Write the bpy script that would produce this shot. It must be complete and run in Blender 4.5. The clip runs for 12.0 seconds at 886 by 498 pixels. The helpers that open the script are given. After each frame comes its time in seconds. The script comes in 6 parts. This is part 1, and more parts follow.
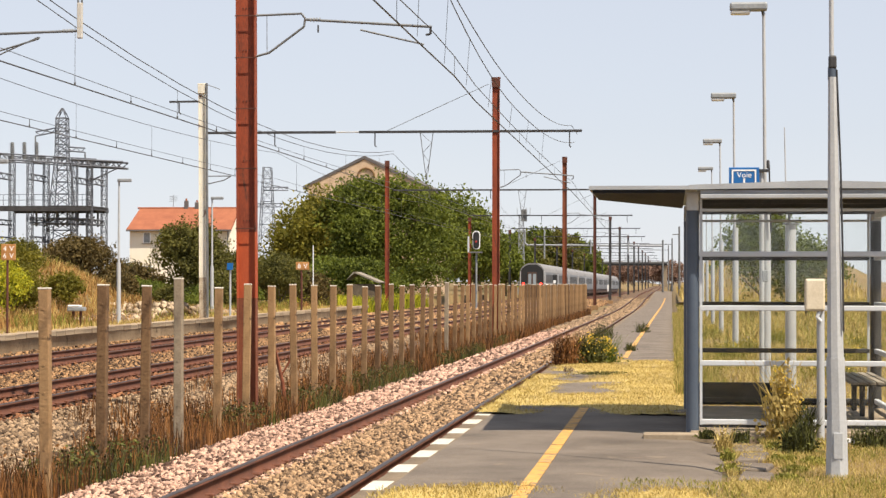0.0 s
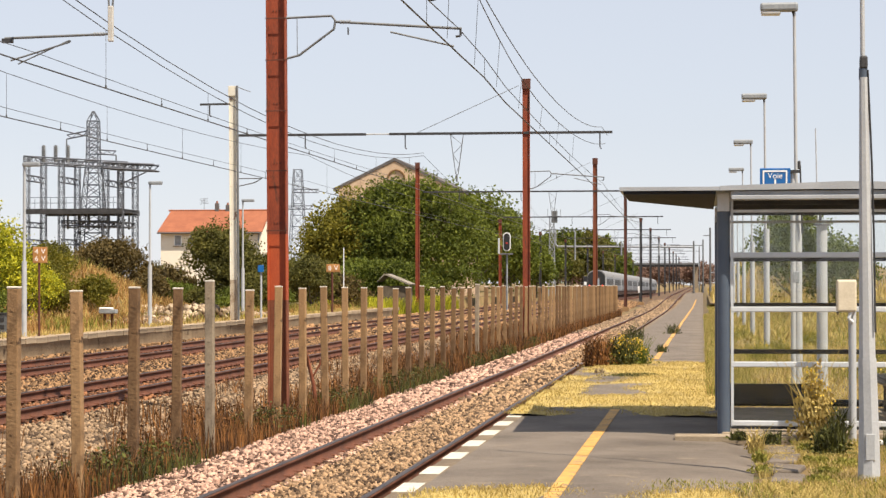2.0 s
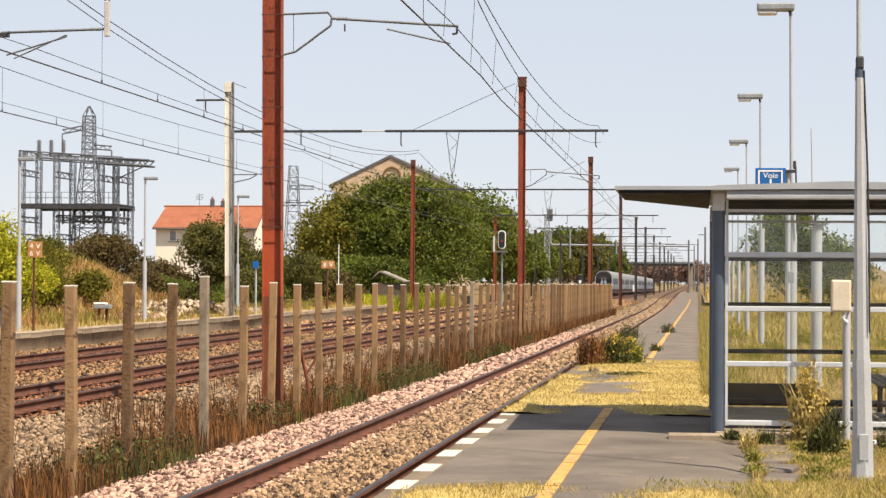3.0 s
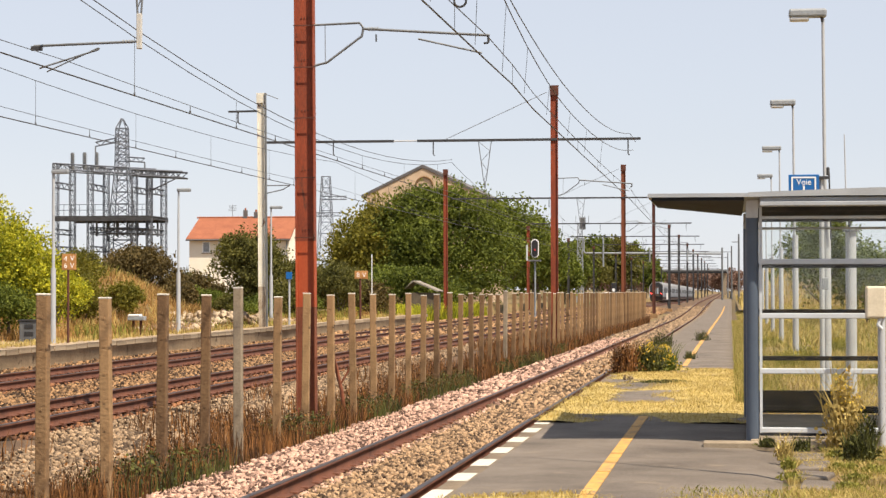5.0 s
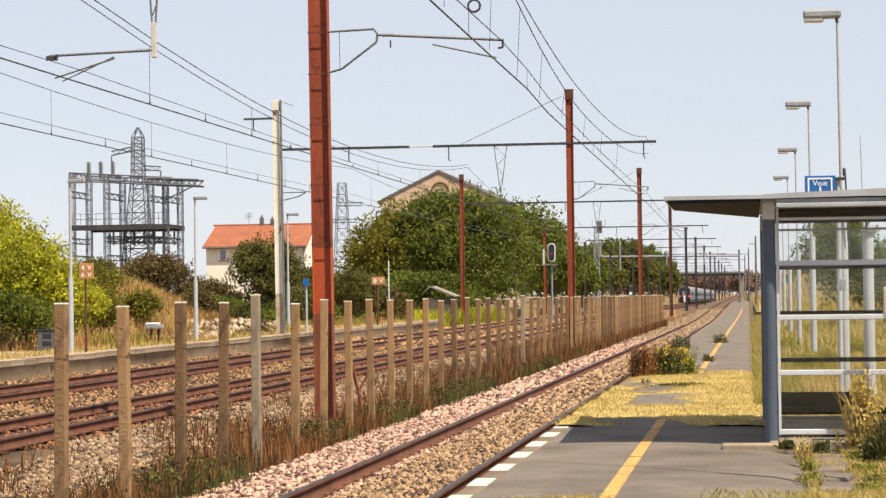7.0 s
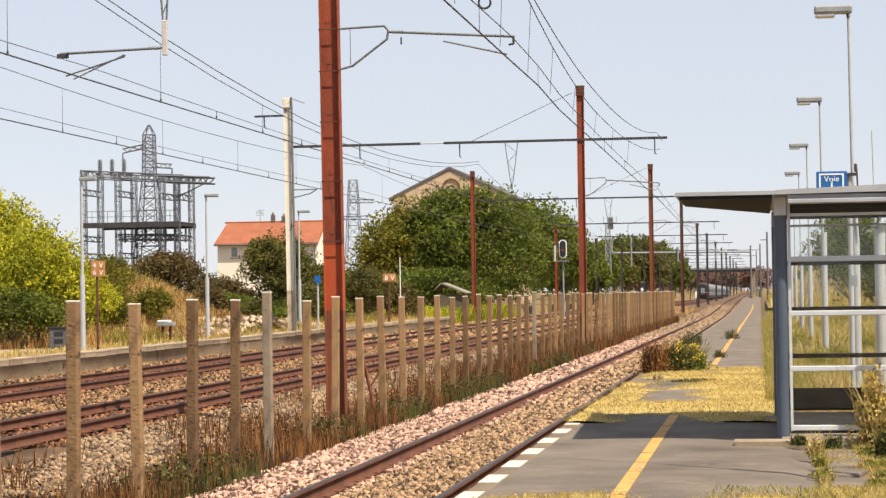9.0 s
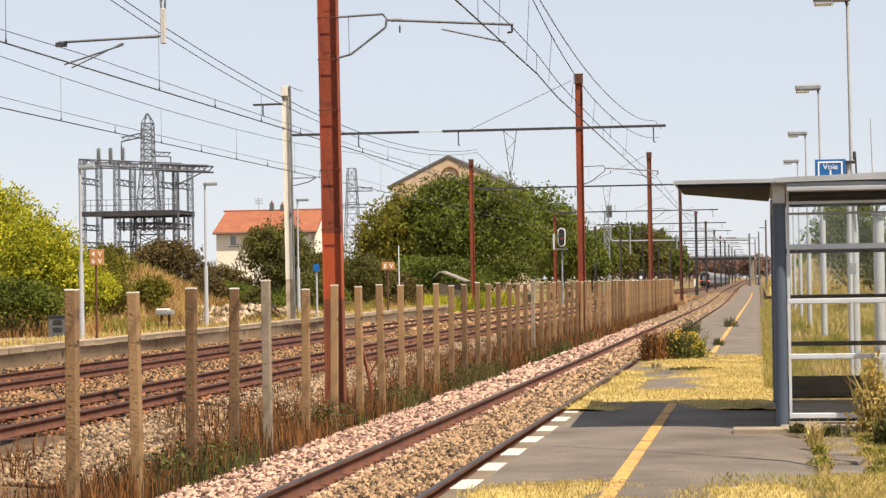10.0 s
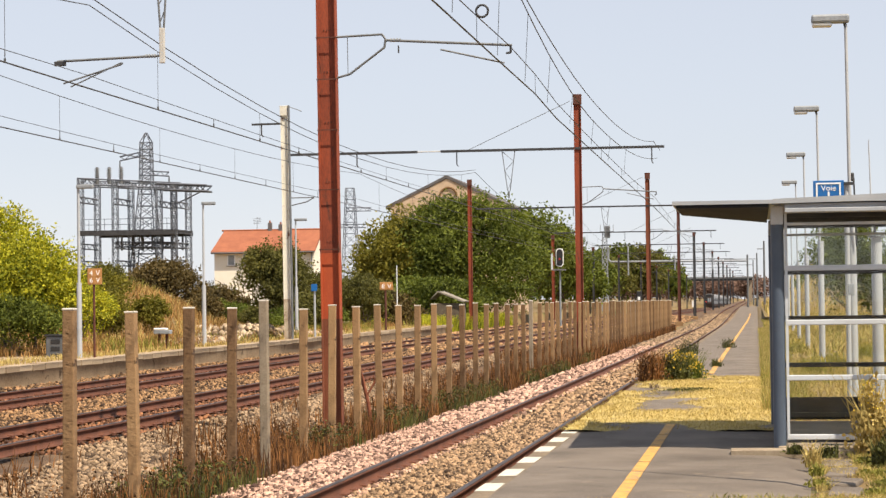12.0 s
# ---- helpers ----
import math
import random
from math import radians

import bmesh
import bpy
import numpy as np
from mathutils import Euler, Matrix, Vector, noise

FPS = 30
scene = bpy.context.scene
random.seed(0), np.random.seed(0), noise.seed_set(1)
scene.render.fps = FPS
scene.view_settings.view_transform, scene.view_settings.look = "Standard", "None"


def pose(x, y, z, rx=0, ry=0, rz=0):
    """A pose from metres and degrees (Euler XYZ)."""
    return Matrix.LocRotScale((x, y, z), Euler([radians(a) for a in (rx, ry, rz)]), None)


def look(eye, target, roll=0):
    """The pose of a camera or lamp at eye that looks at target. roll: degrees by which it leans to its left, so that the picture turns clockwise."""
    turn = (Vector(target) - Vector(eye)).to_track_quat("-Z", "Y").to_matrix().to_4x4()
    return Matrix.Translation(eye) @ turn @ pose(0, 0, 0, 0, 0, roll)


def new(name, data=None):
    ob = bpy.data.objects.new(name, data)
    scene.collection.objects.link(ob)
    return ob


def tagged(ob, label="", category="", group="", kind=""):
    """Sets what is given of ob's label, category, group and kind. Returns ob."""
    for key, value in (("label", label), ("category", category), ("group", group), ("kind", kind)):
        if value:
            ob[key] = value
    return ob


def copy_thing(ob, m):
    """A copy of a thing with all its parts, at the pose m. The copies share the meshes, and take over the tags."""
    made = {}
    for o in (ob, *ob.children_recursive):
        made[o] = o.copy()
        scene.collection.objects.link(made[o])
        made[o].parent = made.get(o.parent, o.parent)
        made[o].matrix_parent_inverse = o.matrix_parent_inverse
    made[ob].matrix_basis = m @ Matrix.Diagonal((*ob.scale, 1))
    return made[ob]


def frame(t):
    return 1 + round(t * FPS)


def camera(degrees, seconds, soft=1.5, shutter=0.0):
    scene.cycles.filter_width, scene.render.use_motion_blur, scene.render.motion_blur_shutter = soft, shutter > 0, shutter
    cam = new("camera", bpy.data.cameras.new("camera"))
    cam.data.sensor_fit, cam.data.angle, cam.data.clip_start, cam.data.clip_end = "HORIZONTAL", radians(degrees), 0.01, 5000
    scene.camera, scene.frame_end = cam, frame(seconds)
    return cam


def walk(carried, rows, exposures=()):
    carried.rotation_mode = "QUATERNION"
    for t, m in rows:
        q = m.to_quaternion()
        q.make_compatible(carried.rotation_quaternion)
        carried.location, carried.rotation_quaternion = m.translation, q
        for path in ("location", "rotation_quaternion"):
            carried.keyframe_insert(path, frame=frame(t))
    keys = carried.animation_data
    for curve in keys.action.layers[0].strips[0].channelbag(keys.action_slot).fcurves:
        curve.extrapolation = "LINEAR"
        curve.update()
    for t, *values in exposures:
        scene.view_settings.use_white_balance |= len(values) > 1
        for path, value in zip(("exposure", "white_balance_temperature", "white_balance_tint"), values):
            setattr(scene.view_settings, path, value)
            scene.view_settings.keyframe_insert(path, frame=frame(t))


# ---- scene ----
# World: y runs along the tracks, x to the right, z = 0 is the top of the rails.
cam = camera(23.32, 12.0, soft=1.4)
EYE = (0.0, 0.0, 1.95)
TURNS = [
    (0.0, 90.834, -0.072, 6.075),
    (0.5, 90.822, -0.035, 6.420),
    (1.0, 90.954, -0.174, 6.321),
    (1.5, 90.904, -0.154, 6.629),
    (2.0, 90.881, 0.058, 6.891),
    (2.5, 90.850, -0.022, 7.045),
    (3.0, 90.814, -0.334, 6.753),
    (3.2, 91.059, -0.153, 7.361),
    (4.8, 90.945, 0.118, 7.612),
    (5.0, 91.062, 0.092, 7.641),
    (5.5, 91.102, -0.033, 7.404),
    (6.0, 91.228, 0.041, 7.802),
    (6.5, 91.277, 0.414, 8.137),
    (7.0, 91.205, 0.708, 8.096),
    (7.5, 90.889, 0.590, 8.381),
    (7.7, 91.101, 0.459, 8.301),
    (9.3, 91.125, 0.988, 8.507),
    (9.5, 90.957, 0.955, 8.672),
    (10.0, 90.808, 0.903, 8.367),
    (10.5, 90.978, 0.672, 8.723),
    (11.0, 90.882, 0.732, 8.848),
    (11.5, 91.301, 0.686, 8.482),
    (12.0, 91.345, 0.739, 8.314),
]
walk(cam, [(t, pose(*EYE, rx, ry, rz)) for t, rx, ry, rz in TURNS], exposures=[(0.0, 0.77), (12.0, 0.77)])

# ---- light ----
SUN = Vector((0.46, -0.353, 1.0)).normalized()
world = bpy.data.worlds.new("sky")
scene.world = world
world.use_nodes = True
wn = world.node_tree.nodes
sky = wn.new("ShaderNodeTexSky")
sky.sky_type, sky.sun_disc = "NISHITA", False
sky.sun_elevation, sky.sun_rotation = math.asin(SUN.z), math.atan2(SUN.x, SUN.y)
sky.air_density, sky.dust_density, sky.ozone_density = 1.0, 0.15, 1.0
haze = wn.new("ShaderNodeHueSaturation")
haze.inputs["Saturation"].default_value = 0.5
world.node_tree.links.new(sky.outputs[0], haze.inputs["Color"])
veil = wn.new("ShaderNodeMix")  # thin high haze over the whole sky
veil.data_type = "RGBA"
veil.inputs[0].default_value, veil.inputs[7].default_value = 0.62, (5.75, 6.1, 7.1, 1)
world.node_tree.links.new(haze.outputs[0], veil.inputs[6])
world.node_tree.links.new(veil.outputs[2], wn["Background"].inputs[0])
wn["Background"].inputs[1].default_value = 0.072
sun = new("sun", bpy.data.lights.new("sun", "SUN"))
sun.data.energy, sun.data.angle, sun.data.color = 4.9, radians(0.55), (1.0, 0.87, 0.70)
sun.matrix_world = look(SUN * 50, (0, 0, 0))


# ---- materials ----
def mat(name, c1, c2, scale=3.0, rough=0.8, metal=0.0, bump=0.2, fine=60.0, stretch=(1, 1, 1), island=0.0, piece=0.0, spots=None, thin=0.0):
    """Two scales of noise between two colours, fine relief, chance tint for islands or pieces, spots of wear."""
    m = bpy.data.materials.new(name)
    m.use_nodes = True
    nt = m.node_tree
    bsdf = nt.nodes["Principled BSDF"]
    lk = nt.links.new

    def node(kind, **vals):
        n = nt.nodes.new(kind)
        for k, v in vals.items():
            n.inputs[k].default_value = v
        return n
    coord = node("ShaderNodeTexCoord")
    mp = node("ShaderNodeMapping", Scale=stretch)
    lk(coord.outputs["Object"], mp.inputs[0])
    big = node("ShaderNodeTexNoise", Scale=scale, Detail=5.0, Roughness=0.6)
    sml = node("ShaderNodeTexNoise", Scale=fine, Detail=3.0, Roughness=0.65)
    lk(mp.outputs[0], big.inputs["Vector"])
    lk(mp.outputs[0], sml.inputs["Vector"])
    ramp = nt.nodes.new("ShaderNodeMapRange")
    ramp.inputs["From Min"].default_value, ramp.inputs["From Max"].default_value = 0.35, 0.65
    fac = node("ShaderNodeMix")
    fac.inputs[0].default_value = 0.4
    lk(big.outputs[0], fac.inputs[2])
    lk(sml.outputs[0], fac.inputs[3])
    out = fac.outputs[0]
    for weight, kind, sock in ((island, "ShaderNodeNewGeometry", "Random Per Island"), (piece, "ShaderNodeObjectInfo", "Random")):
        if weight:
            src = nt.nodes.new(kind)
            spread = nt.nodes.new("ShaderNodeMapRange")
            spread.inputs["To Min"].default_value, spread.inputs["To Max"].default_value = 0.2, 0.8
            lk(src.outputs[sock], spread.inputs[0])
            mx = node("ShaderNodeMix")
            mx.inputs[0].default_value = weight
            lk(out, mx.inputs[2])
            lk(spread.outputs[0], mx.inputs[3])
            out = mx.outputs[0]
    lk(out, ramp.inputs[0])
    col = nt.nodes.new("ShaderNodeMix")
    col.data_type = "RGBA"
    col.inputs[6].default_value, col.inputs[7].default_value = (*c1, 1), (*c2, 1)
    lk(ramp.outputs[0], col.inputs[0])
    colour = col.outputs[2]
    if spots:
        sc, lo, sharp = spots[3], spots[4], 0.06
        tn = node("ShaderNodeTexNoise", Scale=sc, Detail=6.0, Roughness=0.7)
        lk(mp.outputs[0], tn.inputs["Vector"])
        mr = nt.nodes.new("ShaderNodeMapRange")
        mr.inputs["From Min"].default_value, mr.inputs["From Max"].default_value = lo, lo + sharp
        lk(tn.outputs[0], mr.inputs[0])
        c3 = nt.nodes.new("ShaderNodeMix")
        c3.data_type = "RGBA"
        c3.inputs[7].default_value = (*spots[:3], 1)
        lk(mr.outputs[0], c3.inputs[0])
        lk(colour, c3.inputs[6])
        colour = c3.outputs[2]
    lk(colour, bsdf.inputs["Base Color"])
    bsdf.inputs["Roughness"].default_value, bsdf.inputs["Metallic"].default_value = rough, metal
    if bump:
        bp = node("ShaderNodeBump", Strength=bump, Distance=0.02)
        lk(sml.outputs[0], bp.inputs["Height"])
        lk(bp.outputs[0], bsdf.inputs["Normal"])
    if thin:
        tr = nt.nodes.new("ShaderNodeBsdfTranslucent")
        lk(colour, tr.inputs[0])
        mixs = nt.nodes.new("ShaderNodeMixShader")
        mixs.inputs[0].default_value = thin
        lk(bsdf.outputs[0], mixs.inputs[1])
        lk(tr.outputs[0], mixs.inputs[2])
        lk(mixs.outputs[0], nt.nodes["Material Output"].inputs[0])
    return m


def glow(name, colour, strength):
    m = bpy.data.materials.new(name)
    m.use_nodes = True
    b = m.node_tree.nodes["Principled BSDF"]
    b.inputs["Base Color"].default_value = (*colour, 1)
    b.inputs["Emission Color"].default_value = (*colour, 1)
    b.inputs["Emission Strength"].default_value = strength
    return m


def glass(name, tint, rough=0.02, through_share=0.85):
    """A thin pane: mostly clear, with a mirror sheen."""
    m = bpy.data.materials.new(name)
    m.use_nodes = True
    nt = m.node_tree
    nt.nodes.remove(nt.nodes["Principled BSDF"])
    clear, gloss = nt.nodes.new("ShaderNodeBsdfTransparent"), nt.nodes.new("ShaderNodeBsdfGlossy")
    clear.inputs[0].default_value = (*tint, 1)
    gloss.inputs["Roughness"].default_value = rough
    mx = nt.nodes.new("ShaderNodeMixShader")
    mx.inputs[0].default_value = 1 - through_share
    nt.links.new(clear.outputs[0], mx.inputs[1])
    nt.links.new(gloss.outputs[0], mx.inputs[2])
    nt.links.new(mx.outputs[0], nt.nodes["Material Output"].inputs[0])
    return m


M = {
    "soil": mat("soil", (0.10, 0.065, 0.028), (0.24, 0.16, 0.06), 0.35, 0.95, 0, 0.5, 25, spots=(0.085, 0.095, 0.022, 0.5, 0.55)),
    "bed": mat("ballast_bed", (0.044, 0.024, 0.012), (0.160, 0.095, 0.048), 1.2, 0.95, 0, 1.0, 30, spots=(0.05, 0.028, 0.014, 0.7, 0.56)),
    "stone_pink": mat("pink_ballast", (0.055, 0.026, 0.016), (0.590, 0.372, 0.275), 0.7, 0.9, 0, 0.3, 80, island=0.72),
    "stone_tan": mat("tan_ballast", (0.036, 0.018, 0.008), (0.365, 0.208, 0.096), 0.7, 0.9, 0, 0.3, 80, island=0.68),
    "stone_pale": mat("pale_rubble", (0.12, 0.075, 0.038), (0.46, 0.355, 0.24), 1.0, 0.9, 0, 0.3, 30, island=0.8),
    "rail": mat("rusty_rail", (0.055, 0.020, 0.011), (0.165, 0.058, 0.029), 2.0, 0.8, 0.1, 0.2, 40),
    "railhead": mat("rail_head", (0.035, 0.026, 0.024), (0.085, 0.066, 0.058), 2.0, 0.5, 0.5, 0.05, 60),
    "asphalt": mat("worn_asphalt", (0.072, 0.056, 0.043), (0.190, 0.157, 0.126), 0.9, 0.92, 0, 0.5, 70, spots=(0.190, 0.150, 0.108, 1.6, 0.60)),
    "coping": mat("platform_edge", (0.10, 0.072, 0.045), (0.22, 0.165, 0.105), 1.5, 0.9, 0, 0.4, 40),
    "white_paint": mat("white_line_paint", (0.42, 0.40, 0.34), (0.56, 0.53, 0.46), 6, 0.85, 0, 0.2, 60, spots=(0.22, 0.18, 0.13, 9, 0.64)),
    "yellow_paint": mat("yellow_line_paint", (0.42, 0.22, 0.045), (0.58, 0.33, 0.085), 4, 0.8, 0, 0.2, 60, spots=(0.17, 0.135, 0.095, 6, 0.545)),
    "concrete": mat("weathered_concrete", (0.128, 0.070, 0.031), (0.325, 0.198, 0.092), 3, 0.92, 0, 0.5, 30, spots=(0.065, 0.034, 0.015, 6, 0.60), piece=0.45),
    "concrete_pale": mat("pale_concrete", (0.19, 0.145, 0.095), (0.32, 0.26, 0.185), 3, 0.9, 0, 0.3, 45),
    # Pale concrete for post tops: the sun on them is put into the colour.
    "cap": mat("sunlit_top_concrete", (0.50, 0.46, 0.38), (0.68, 0.63, 0.54), 8, 0.9, 0, 0.3, 45),
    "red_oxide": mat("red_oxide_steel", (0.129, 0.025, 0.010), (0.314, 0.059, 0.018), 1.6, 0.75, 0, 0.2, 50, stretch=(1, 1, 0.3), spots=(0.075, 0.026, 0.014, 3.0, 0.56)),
    "dark_red": mat("dark_rusted_steel", (0.060, 0.019, 0.011), (0.12, 0.036, 0.020), 1.6, 0.8, 0, 0.2, 50),
    "white_mast": mat("flaking_white_paint", (0.58, 0.55, 0.46), (0.75, 0.72, 0.63), 2.0, 0.8, 0, 0.3, 40, stretch=(1, 1, 0.5), spots=(0.20, 0.10, 0.06, 4.0, 0.58)),
    "peeling": mat("peeled_white_paint", (0.22, 0.15, 0.09), (0.60, 0.54, 0.43), 4.0, 0.85, 0, 0.3, 40, stretch=(1, 1, 0.4), spots=(0.13, 0.065, 0.035, 5.0, 0.55)),
    "steel": mat("galvanised_steel", (0.11, 0.115, 0.12), (0.21, 0.215, 0.22), 3, 0.6, 0.4, 0.1, 60),
    "lattice": mat("lattice_steel", (0.085, 0.095, 0.115), (0.15, 0.16, 0.185), 3, 0.6, 0.3, 0.1, 60),
    "dark_steel": mat("dark_steel", (0.03, 0.03, 0.033), (0.075, 0.075, 0.078), 3, 0.6, 0.3, 0.1, 60),
    "wire": mat("copper_wire", (0.05, 0.05, 0.05), (0.11, 0.105, 0.10), 3, 0.6, 0.5, 0, 60),
    "insulator": mat("glazed_insulator", (0.40, 0.38, 0.34), (0.58, 0.56, 0.52), 3, 0.3, 0, 0, 60),
    "blue_post": mat("blue_grey_paint", (0.05, 0.068, 0.10), (0.075, 0.098, 0.135), 2, 0.45, 0, 0.05, 60, spots=(0.045, 0.04, 0.03, 14, 0.72)),
    "alu": mat("pale_grey_paint", (0.45, 0.475, 0.505), (0.58, 0.61, 0.645), 3, 0.45, 0.05, 0.05, 60),
    "roof_grey": mat("grey_roof_sheet", (0.29, 0.305, 0.325), (0.40, 0.42, 0.445), 1.5, 0.5, 0.05, 0.05, 60),
    # Near black holds the canopy underside's shade; also used on threshold and bridge deck.
    "soffit": mat("shade_black_soffit", (0.008, 0.009, 0.011), (0.016, 0.017, 0.020), 2, 0.95, 0, 0.05, 60),
    "pole": mat("weathered_grey_pole", (0.33, 0.345, 0.365), (0.45, 0.465, 0.485), 2.2, 0.7, 0.05, 0.1, 50, stretch=(1, 1, 0.8), spots=(0.22, 0.215, 0.205, 16, 0.70)),
    "lamp_body": mat("lamp_housing", (0.19, 0.205, 0.22), (0.33, 0.35, 0.37), 6, 0.5, 0.1, 0.1, 60),
    "lamp_glass": mat("lamp_bowl", (0.55, 0.55, 0.53), (0.68, 0.68, 0.66), 6, 0.2, 0, 0, 60),
    "blue_sign": mat("blue_enamel", (0.008, 0.105, 0.34), (0.012, 0.13, 0.40), 2, 0.3, 0, 0, 60),
    "sign_white": mat("sign_white", (0.78, 0.78, 0.78), (0.84, 0.84, 0.84), 2, 0.4, 0, 0, 60),
    "orange": mat("orange_board", (0.36, 0.16, 0.045), (0.50, 0.26, 0.09), 4, 0.6, 0, 0, 60),
    "pane": glass("clear_pane", (0.98, 0.988, 0.984), 0.03, 0.972),
    "car_side": mat("grey_coach_paint", (0.11, 0.12, 0.14), (0.165, 0.175, 0.195), 1.5, 0.45, 0.1, 0, 30),
    "car_white": mat("pale_coach_paint", (0.34, 0.35, 0.37), (0.42, 0.43, 0.45), 1.5, 0.45, 0, 0, 30),
    "car_roof": mat("grey_coach_roof", (0.155, 0.155, 0.16), (0.225, 0.225, 0.23), 0.6, 0.65, 0, 0, 20),
    "car_dark": mat("dark_coach_end", (0.008, 0.009, 0.011), (0.018, 0.02, 0.023), 1.5, 0.6, 0, 0, 30),
    "car_skirt": mat("brown_underframe", (0.05, 0.03, 0.025), (0.10, 0.06, 0.045), 1.5, 0.8, 0, 0, 30),
    "car_glass": mat("tinted_window", (0.02, 0.025, 0.03), (0.05, 0.055, 0.06), 1.5, 0.55, 0, 0, 30),
    "door_glass": mat("pale_door_window", (0.22, 0.27, 0.32), (0.32, 0.38, 0.43), 1.5, 0.15, 0, 0, 30),
    "signal_red": glow("red_signal_lens", (0.35, 0.03, 0.025), 0.10),
    "tail": glow("tail_light", (1.0, 0.05, 0.03), 2.2),
    "render": mat("cream_render", (0.74, 0.67, 0.56), (0.83, 0.76, 0.65), 0.6, 0.9, 0, 0.15, 20),
    "tile": mat("orange_roof_tile", (0.215, 0.068, 0.032), (0.310, 0.106, 0.050), 1.0, 0.85, 0, 0.4, 14),
    "stonewall": mat("tan_stone_wall", (0.42, 0.30, 0.20), (0.58, 0.44, 0.31), 0.8, 0.9, 0, 0.3, 6),
    "slate": mat("dark_roof_edge", (0.07, 0.065, 0.065), (0.13, 0.12, 0.12), 0.8, 0.8, 0, 0.3, 10),
    "shed_roof": mat("old_grey_sheet_roof", (0.16, 0.14, 0.11), (0.26, 0.23, 0.185), 0.8, 0.9, 0, 0.3, 10),
    "leaf_green": mat("green_leaves", (0.020, 0.036, 0.004), (0.225, 0.262, 0.030), 0.55, 0.85, 0, 0, 60, island=0.28, thin=0.42),
    "leaf_lime": mat("lime_leaves", (0.115, 0.150, 0.007), (0.620, 0.570, 0.030), 0.5, 0.85, 0, 0, 60, island=0.45, thin=0.4),
    "leaf_brown": mat("bronze_leaves", (0.034, 0.028, 0.008), (0.190, 0.130, 0.036), 0.6, 0.85, 0, 0, 60, island=0.28, thin=0.30),
    "leaf_olive": mat("olive_leaves", (0.042, 0.046, 0.009), (0.195, 0.178, 0.034), 0.5, 0.85, 0, 0, 60, island=0.28, thin=0.42),
    "bark": mat("bark", (0.07, 0.05, 0.035), (0.15, 0.12, 0.085), 4, 0.95, 0, 0.6, 30),
    "straw": mat("dry_grass", (0.29, 0.21, 0.06), (0.58, 0.45, 0.155), 0.8, 0.85, 0, 0, 60, island=0.5, thin=0.3),
    "moss": mat("yellow_moss", (0.27, 0.195, 0.055), (0.54, 0.41, 0.135), 1.6, 0.95, 0, 0.7, 45, spots=(0.20, 0.16, 0.085, 3.0, 0.58)),
    "green_grass": mat("green_grass", (0.12, 0.125, 0.016), (0.33, 0.30, 0.05), 0.8, 0.8, 0, 0, 60, island=0.5, thin=0.3),
    "rust_weed": mat("rusty_dry_weed", (0.035, 0.014, 0.004), (0.263, 0.112, 0.028), 0.6, 0.9, 0, 0, 60, island=0.6, thin=0.15),
    "dark_weed": mat("dark_green_weed", (0.015, 0.018, 0.003), (0.109, 0.112, 0.018), 0.6, 0.85, 0, 0, 60, island=0.6, thin=0.18),
    "flower": mat("yellow_flowers", (0.65, 0.42, 0.02), (0.80, 0.58, 0.04), 3, 0.7, 0, 0, 60, island=0.5, thin=0.2),
    "tawny": mat("tawny_dry_grass", (0.17, 0.085, 0.022), (0.50, 0.29, 0.095), 0.5, 0.9, 0, 0, 60, island=0.5, thin=0.25),
    "slab_coping": mat("pale_worn_coping", (0.22, 0.16, 0.10), (0.40, 0.31, 0.21), 1.2, 0.9, 0, 0.4, 30, piece=0.4),
    "stone_beige": mat("beige_ballast", (0.042, 0.022, 0.010), (0.415, 0.268, 0.150), 0.7, 0.9, 0, 0.3, 80, island=0.68),
    "black": mat("black_plastic", (0.012, 0.012, 0.013), (0.03, 0.03, 0.032), 3, 0.5, 0, 0, 60),
    "stone_cess": mat("cess_stone", (0.050, 0.029, 0.015), (0.355, 0.243, 0.145), 0.6, 0.9, 0, 0.3, 30, island=0.6),
    "far_platform": mat("brown_old_concrete", (0.20, 0.135, 0.075), (0.42, 0.31, 0.19), 0.9, 0.92, 0, 0.5, 18, spots=(0.10, 0.06, 0.03, 2.0, 0.60)),
    # Reddish brown, paled and flattened in colour to stand in for distance haze.
    "far_scrub": mat("hazy_reddish_scrub", (0.17, 0.10, 0.072), (0.25, 0.155, 0.115), 0.2, 0.95, 0, 0, 60, island=0.5, thin=0.2),
    "leaf_gold": mat("yellowing_leaves", (0.045, 0.055, 0.005), (0.300, 0.255, 0.026), 0.35, 0.85, 0, 0, 60, island=0.28, thin=0.42),
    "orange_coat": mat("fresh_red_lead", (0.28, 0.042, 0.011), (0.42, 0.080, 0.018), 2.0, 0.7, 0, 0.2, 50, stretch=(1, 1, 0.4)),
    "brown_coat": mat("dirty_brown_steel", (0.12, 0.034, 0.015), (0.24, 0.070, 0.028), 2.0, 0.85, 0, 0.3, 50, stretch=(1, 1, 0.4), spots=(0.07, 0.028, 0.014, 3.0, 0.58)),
    "stone_rust": mat("rust_stained_ballast", (0.054, 0.020, 0.008), (0.280, 0.122, 0.053), 0.7, 0.9, 0, 0.3, 60, island=0.65),
    "bin": mat("dark_grey_bin", (0.07, 0.075, 0.08), (0.12, 0.125, 0.13), 3, 0.6, 0, 0.1, 60),
    "meter": mat("cream_meter_box", (0.52, 0.45, 0.33), (0.68, 0.61, 0.48), 5, 0.7, 0, 0.1, 60, spots=(0.25, 0.17, 0.10, 6, 0.60)),
}


